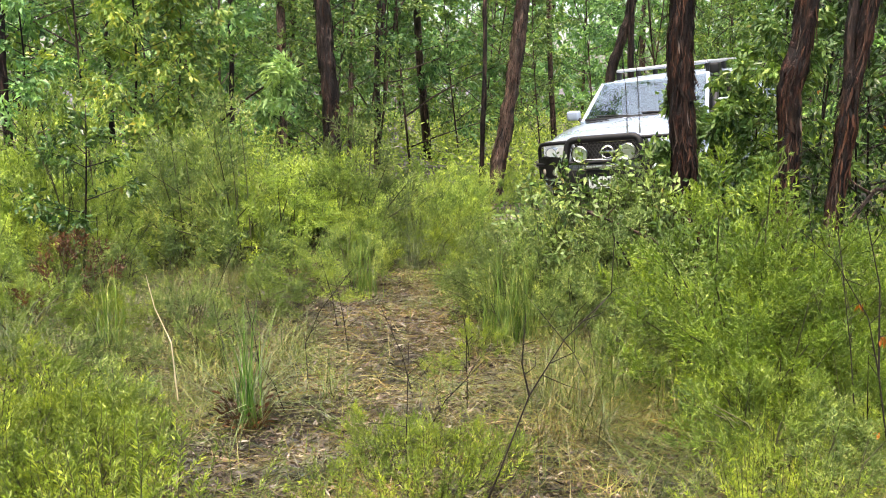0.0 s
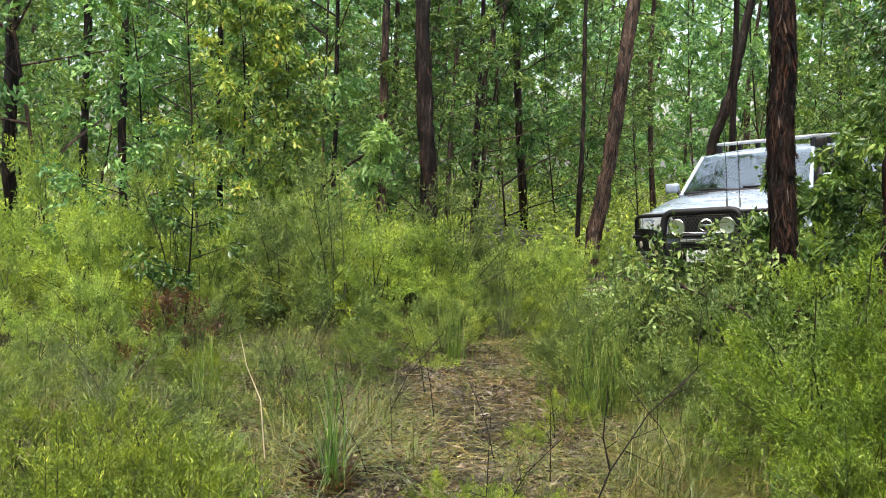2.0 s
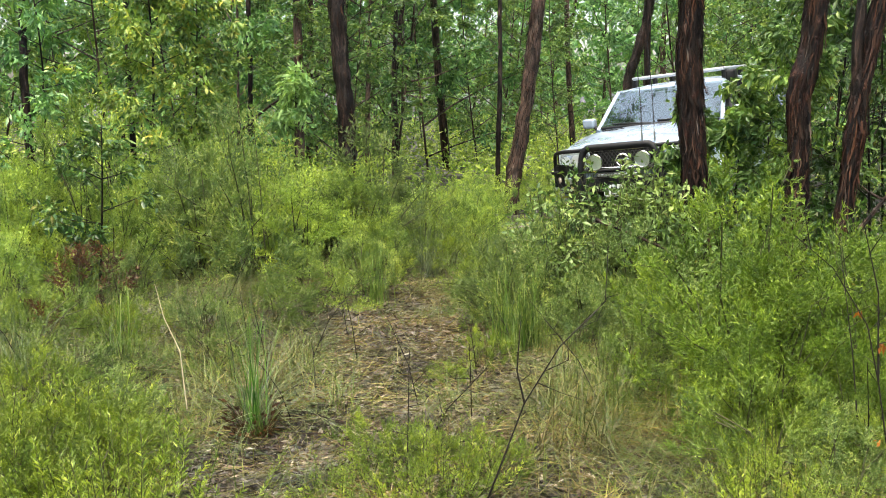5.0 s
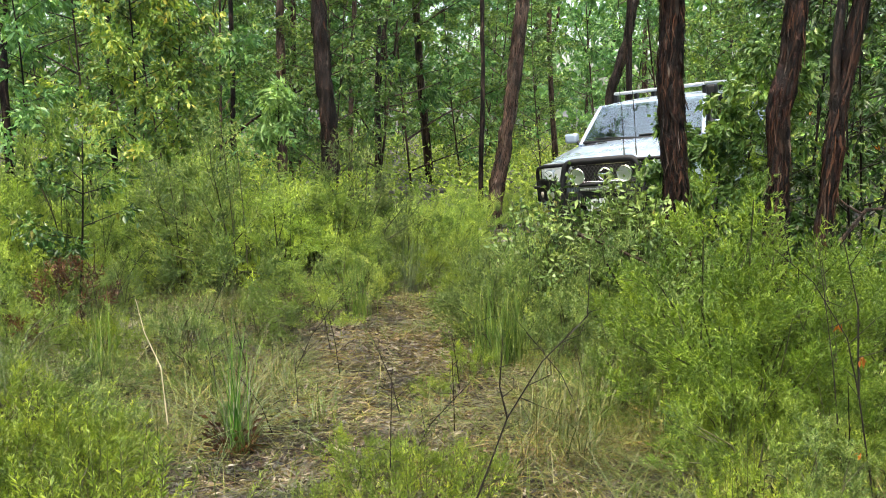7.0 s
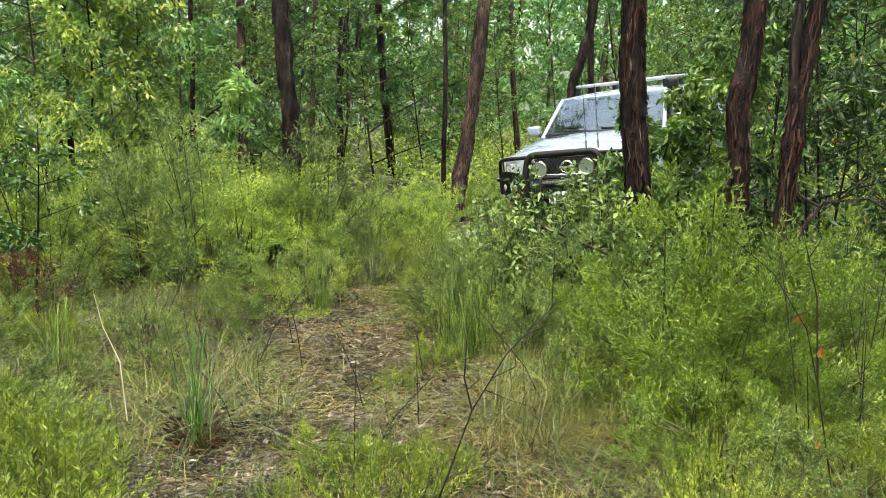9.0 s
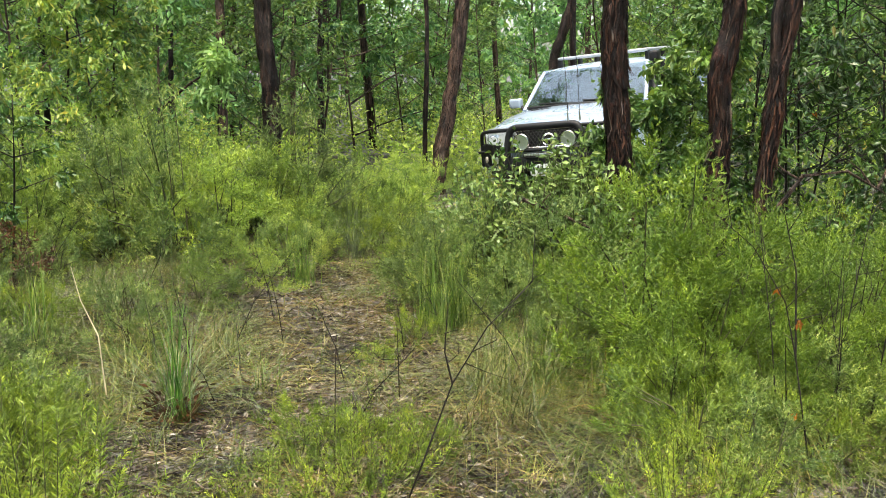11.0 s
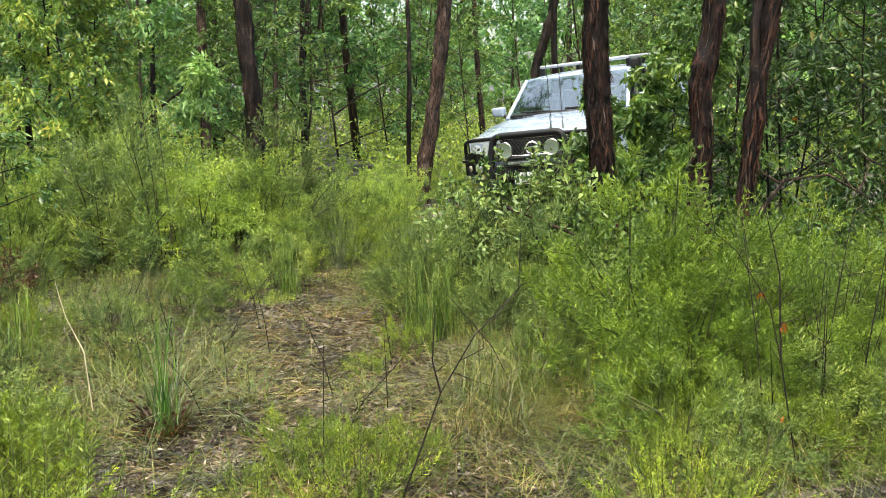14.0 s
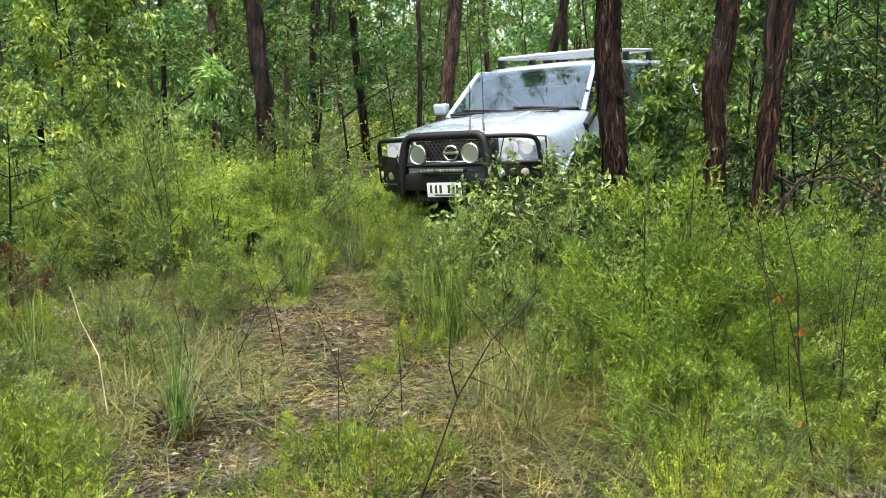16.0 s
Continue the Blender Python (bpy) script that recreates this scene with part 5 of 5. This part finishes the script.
    for s in (-1, 1):
        wing = slab([(s * 0.48, 0.985, 0.585), (s * 0.72, 0.925, 0.60), (s * 0.90, 0.70, 0.675), (s * 0.90, 0.70, 0.85), (s * 0.72, 0.925, 0.85), (s * 0.48, 0.985, 0.85)][::s], 0.12)
        bmesh.ops.bevel(wing, geom=wing.edges[:], offset=0.02, segments=2, affect="EDGES")
        part("bumper_wing", wing, BAR, bar)
        part("wing_tail", box_bm((s * 0.89, 0.60, 0.76), (0.05, 0.3, 0.17), 0.02), BAR, bar)
        part("outer_hoop", pipe([(s * 0.42, 0.945, 1.105), (s * 0.74, 0.89, 1.10), (s * 0.87, 0.77, 1.075), (s * 0.885, 0.74, 0.83)], 0.022), BAR, bar)
        part("upright", box_bm((s * 0.48, 0.945, 0.72), (0.06, 0.12, 0.30), 0.02), BAR, bar)
        fog = part("fog_lamp", lathe([(0.036, 0.0), (0.038, 0.018), (0.031, 0.022), (0.0, 0.025)], 20, "y"), REFLECTOR, bar, "small round lamp")
        fog.location, fog.rotation_euler = (s * 0.595, 0.962, 0.768), (0, 0, -s * 0.25)
        ind = part("side_lamp", lathe([(0.036, 0.0), (0.038, 0.018), (0.031, 0.022), (0.0, 0.025)], 20, "y"), AMBER, bar, "small round amber lamp")
        ind.location, ind.rotation_euler = (s * 0.775, 0.862, 0.77), (0, 0, -s * 0.9)
    part("centre_hoop", pipe([(-0.485, 0.975, 0.70), (-0.47, 0.97, 0.86), (-0.42, 0.94, 1.125), (0.42, 0.94, 1.125), (0.47, 0.97, 0.86), (0.485, 0.975, 0.70)], 0.041, 14), BAR, bar)
    part("cross_tube", pipe([(-0.9, 0.80, 0.855), (-0.5, 0.95, 0.86), (0.5, 0.95, 0.86), (0.9, 0.80, 0.855)], 0.02), BAR, bar)
    part("skid_plate", box_bm((0, 0.86, 0.56), (0.9, 0.05, 0.12), 0.015, (30, 0, 0)), BAR, bar)
    light = part("light_bar", box_bm((0, 1.0, 0.812), (0.50, 0.05, 0.046), 0.01), PLASTIC, bar)
    for k in range(12):
        part("light_cell", box_bm((-0.22 + k * 0.04, 1.027, 0.812), (0.034, 0.012, 0.028), 0.004), REFLECTOR, light)
    for s in (-1, 1):
        spot = part("spotlight", lathe([(0.05, -0.10), (0.082, -0.03), (0.092, 0.0), (0.092, 0.022), (0.084, 0.026), (0.08, -0.01), (0.02, -0.05)], 32, "y"), BAR, bar, "round chrome-faced driving lamp")
        spot.location = (s * 0.285, 0.945, 0.96)
        part("spot_reflector", lathe([(0.084, 0.024), (0.074, 0.0), (0.055, -0.022), (0.03, -0.036), (0.0, -0.04)], 32, "y"), REFLECTOR, spot, "chrome reflector")
        part("spot_centre", lathe([(0.022, -0.034), (0.022, -0.006), (0.012, 0.002), (0.0, 0.004)], 24, "y"), PLASTIC, spot, "dark bulb shield")
        part("spot_lens", lathe([(0.083, 0.020), (0.083, 0.026), (0.05, 0.034), (0.0, 0.037)], 32, "y"), LENS, spot, "clear lamp glass")
        part("spot_rim", pipe([(0.087 * math.cos(a), 0.024, 0.087 * math.sin(a)) for a in np.linspace(0, 2 * math.pi, 33)], 0.007, 8, 2), CHROME, spot)
    plate = part("number_plate", box_bm((0, 0.995, 0.632), (0.372, 0.012, 0.134), 0.004), PLATE, car, "white number plate with dark bars")
    for k, x in enumerate((-0.145, -0.10, -0.055, 0.035, 0.085, 0.14)):
        part("bar_mark", box_bm((x, 1.003, 0.639), (0.024, 0.004, 0.075), 0), PLATE_INK, plate)
    part("bar_mark", box_bm((0, 1.003, 0.584), (0.2, 0.004, 0.012), 0), PLATE_INK, plate)
    for x, h in ((-0.30, 0.9), (-0.44, 1.05)):
        aerial = part("aerial", pipe([(x, 0.955, 1.17), (x - 0.01, 0.94, 1.17 + h * 0.5), (x + 0.015, 0.90, 1.17 + h)], 0.0045, 6), PLASTIC, car, "thin black whip aerial")
        part("aerial_base", lathe([(0.010, 0.0), (0.011, 0.05), (0.006, 0.14)], 12, "y"), ALLOY, aerial).matrix_basis = pose(x, 0.955, 1.15, 90)
    # cabin: roof, pillars, panes
    roof_y = [-0.985, -1.04, -1.14, -1.6, -2.6, -3.5, -3.85, -3.95]
    roof_t = [1.712, 1.742, 1.762, 1.782, 1.785, 1.77, 1.745, 1.70]
    bm = bmesh.new()
    rows = []
    for y, t in zip(roof_y, roof_t):
        pts = [(0.0, t), (0.35, t - 0.004), (0.58, t - 0.02), (0.68, t - 0.05), (0.715, t - 0.10), (0.70, t - 0.13), (0.5, t - 0.08), (0, t - 0.06)]
        if y > -0.99 or y < -3.9:
            pts = [(x, t - 0.01 * k * 0.4) for k, (x, z) in enumerate(pts)]
        right = [bm.verts.new((x, y, z)) for x, z in pts]
        left = [bm.verts.new((-x, y, z)) for x, z in pts[1:-1]]
        rows.append(right + left[::-1])
    for r0, r1 in zip(rows, rows[1:]):
        for k in range(len(r0)):
            bm.faces.new((r0[k], r0[(k + 1) % len(r0)], r1[(k + 1) % len(r0)], r1[k]))
    bm.faces.new(rows[0])
    bm.faces.new(rows[-1][::-1])
    part("roof", bm, PAINT, car)
    for s in (-1, 1):
        part("windscreen_pillar", pipe([(s * 0.80, -0.43, 1.25), (s * 0.75, -0.70, 1.48), (s * 0.70, -0.99, 1.705)], 0.027, 10), PAINT, car)
        for y, t in ((-1.62, 0.045), (-2.52, 0.05), (-3.35, 0.06), (-3.88, 0.07)):
            part("window_pillar", pipe([(s * 0.885, y + 0.02, 1.20), (s * 0.715, y, 1.70)], t, 8), PAINT if y < -3 else PLASTIC, car)
        part("roof_edge", pipe([(s * 0.70, -0.99, 1.70), (s * 0.712, -1.4, 1.712), (s * 0.712, -3.9, 1.69)], 0.028, 8), PAINT, car)
        for a, b, fa, fb in ((-0.62, -1.58, -1.05, -1.58), (-1.66, -2.48, -1.66, -2.48), (-2.56, -3.30, -2.56, -3.30), (-3.40, -3.85, -3.40, -3.85)):
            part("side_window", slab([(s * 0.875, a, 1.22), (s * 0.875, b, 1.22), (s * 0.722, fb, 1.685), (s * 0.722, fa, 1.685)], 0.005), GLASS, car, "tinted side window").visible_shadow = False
        arm = part("mirror", box_bm((s * 0.985, -0.61, 1.35), (0.18, 0.10, 0.125), 0.035, (0, 0, s * -6), seg=3), PAINT, car, "silver door mirror")
        part("mirror_arm", pipe([(s * 0.86, -0.58, 1.25), (s * 0.93, -0.61, 1.32)], 0.025), PLASTIC, arm)
        part("mirror_face", slab([(s * 0.91, -0.664, 1.30), (s * 1.065, -0.648, 1.30), (s * 1.065, -0.648, 1.40), (s * 0.91, -0.664, 1.40)], 0.003), CHROME, arm)
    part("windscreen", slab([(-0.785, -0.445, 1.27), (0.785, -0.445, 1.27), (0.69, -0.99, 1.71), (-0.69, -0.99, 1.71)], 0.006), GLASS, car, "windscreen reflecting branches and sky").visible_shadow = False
    part("scuttle", box_bm((0, -0.44, 1.27), (1.5, 0.09, 0.02), 0.006, (30, 0, 0)), PLASTIC, car)
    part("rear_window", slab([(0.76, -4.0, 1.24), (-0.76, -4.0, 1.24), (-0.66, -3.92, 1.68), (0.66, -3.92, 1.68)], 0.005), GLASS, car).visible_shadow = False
    for x0, x1 in ((-0.55, 0.02), (0.08, 0.62)):
        part("wiper", pipe([(x0, -0.452, 1.292), ((x0 + x1) / 2, -0.474, 1.312), (x1, -0.484, 1.322)], 0.009, 6), PLASTIC, car)
    part("dashboard", box_bm((0, -0.72, 1.16), (1.5, 0.5, 0.2), 0.05), CABIN, car)
    part("cabin_floor", box_bm((0, -2.2, 1.12), (1.6, 3.4, 0.02), 0), CABIN, car)
    for x in (-0.38, 0.38):
        for y in (-1.5, -2.5):
            seat = part("seat", box_bm((x, y, 1.28), (0.5, 0.14, 0.5), 0.05, (-10, 0, 0)), CABIN, car)
            part("head_rest", box_bm((x, y - 0.05, 1.585), (0.26, 0.1, 0.15), 0.04), CABIN, seat)
    wheel_rim = [(0.38 + 0.18 * math.cos(a), -1.02 + 0.07 * math.sin(a), 1.27 + 0.165 * math.sin(a)) for a in np.linspace(0, 2 * math.pi, 25)]
    part("steering_wheel", pipe(wheel_rim, 0.014, 8, 2), PLASTIC, car)
    # snorkel on the far-side pillar
    snorkel = part("snorkel", pipe([(-0.93, -0.15, 1.10), (-0.90, -0.45, 1.23), (-0.79, -0.99, 1.64), (-0.785, -1.02, 1.72)], 0.038), PLASTIC, car, "black air-intake snorkel")
    part("snorkel_head", box_bm((-0.785, -1.01, 1.775), (0.12, 0.16, 0.13), 0.035, seg=3), PLASTIC, snorkel)
    # roof rack: rails, cross bars and slats
    rack = part("roof_rack", pipe([(-0.61, -1.28, 1.865), (0.61, -1.28, 1.865), (0.61, -3.0, 1.875), (-0.61, -3.0, 1.875), (-0.61, -1.28, 1.865)], 0.021, 10), RACK, car, "white metal roof rack")
    for k in range(6):
        part("rack_slat", box_bm((0, -1.5 - k * 0.26, 1.872), (1.2, 0.07, 0.025), 0.006), RACK, rack)
    for s in (-1, 1):
        for y in (-1.36, -2.15, -2.9):
            part("rack_foot", box_bm((s * 0.60, y, 1.80), (0.05, 0.1, 0.11), 0.012), PLASTIC, rack)
    wheels = [make_wheel(s * 0.80, y, car, s) for y in AXLES for s in (-1, 1)]
    return car, wheels


CAR, WHEELS = build_car()


def motions():
    """The car waits, then rolls forward over a hump from 14 s on."""
    stand = (2.384, 11.29, -0.102, -2.9, 5.9, 148.65)
    rows = [(0.0, *stand), (7.0, *stand), (14.1, *stand), (14.5, 2.331, 11.131, -0.10, -2.75, 6.1, 148.35), (14.8, 2.227, 10.855, -0.048, -2.0, 6.0, 148.0), (15.0, 2.115, 10.638, -0.003, -1.1, 6.1, 147.3),
            (15.2, 1.98, 10.459, 0.085, -0.9, 6.0, 146.85), (15.5, 1.695, 10.104, 0.137, 0.3, 5.0, 146.0), (15.8, 1.368, 9.64, 0.0, -1.4, 3.0, 145.0), (16.0, 1.192, 9.36, -0.032, -1.4, 3.3, 143.8)]
    walk(CAR, [(t, pose(*p)) for t, *p in rows])
    spin = [(0.0, 0), (14.1, 0), (14.5, -11), (14.75, -45), (15.0, -92), (15.25, -140), (15.5, -190), (15.75, -258), (16.0, -330)]
    for w in WHEELS:
        x, y, z = w.location
        walk(w, [(t, pose(x, y, z, a, 0, 0)) for t, a in spin])


motions()
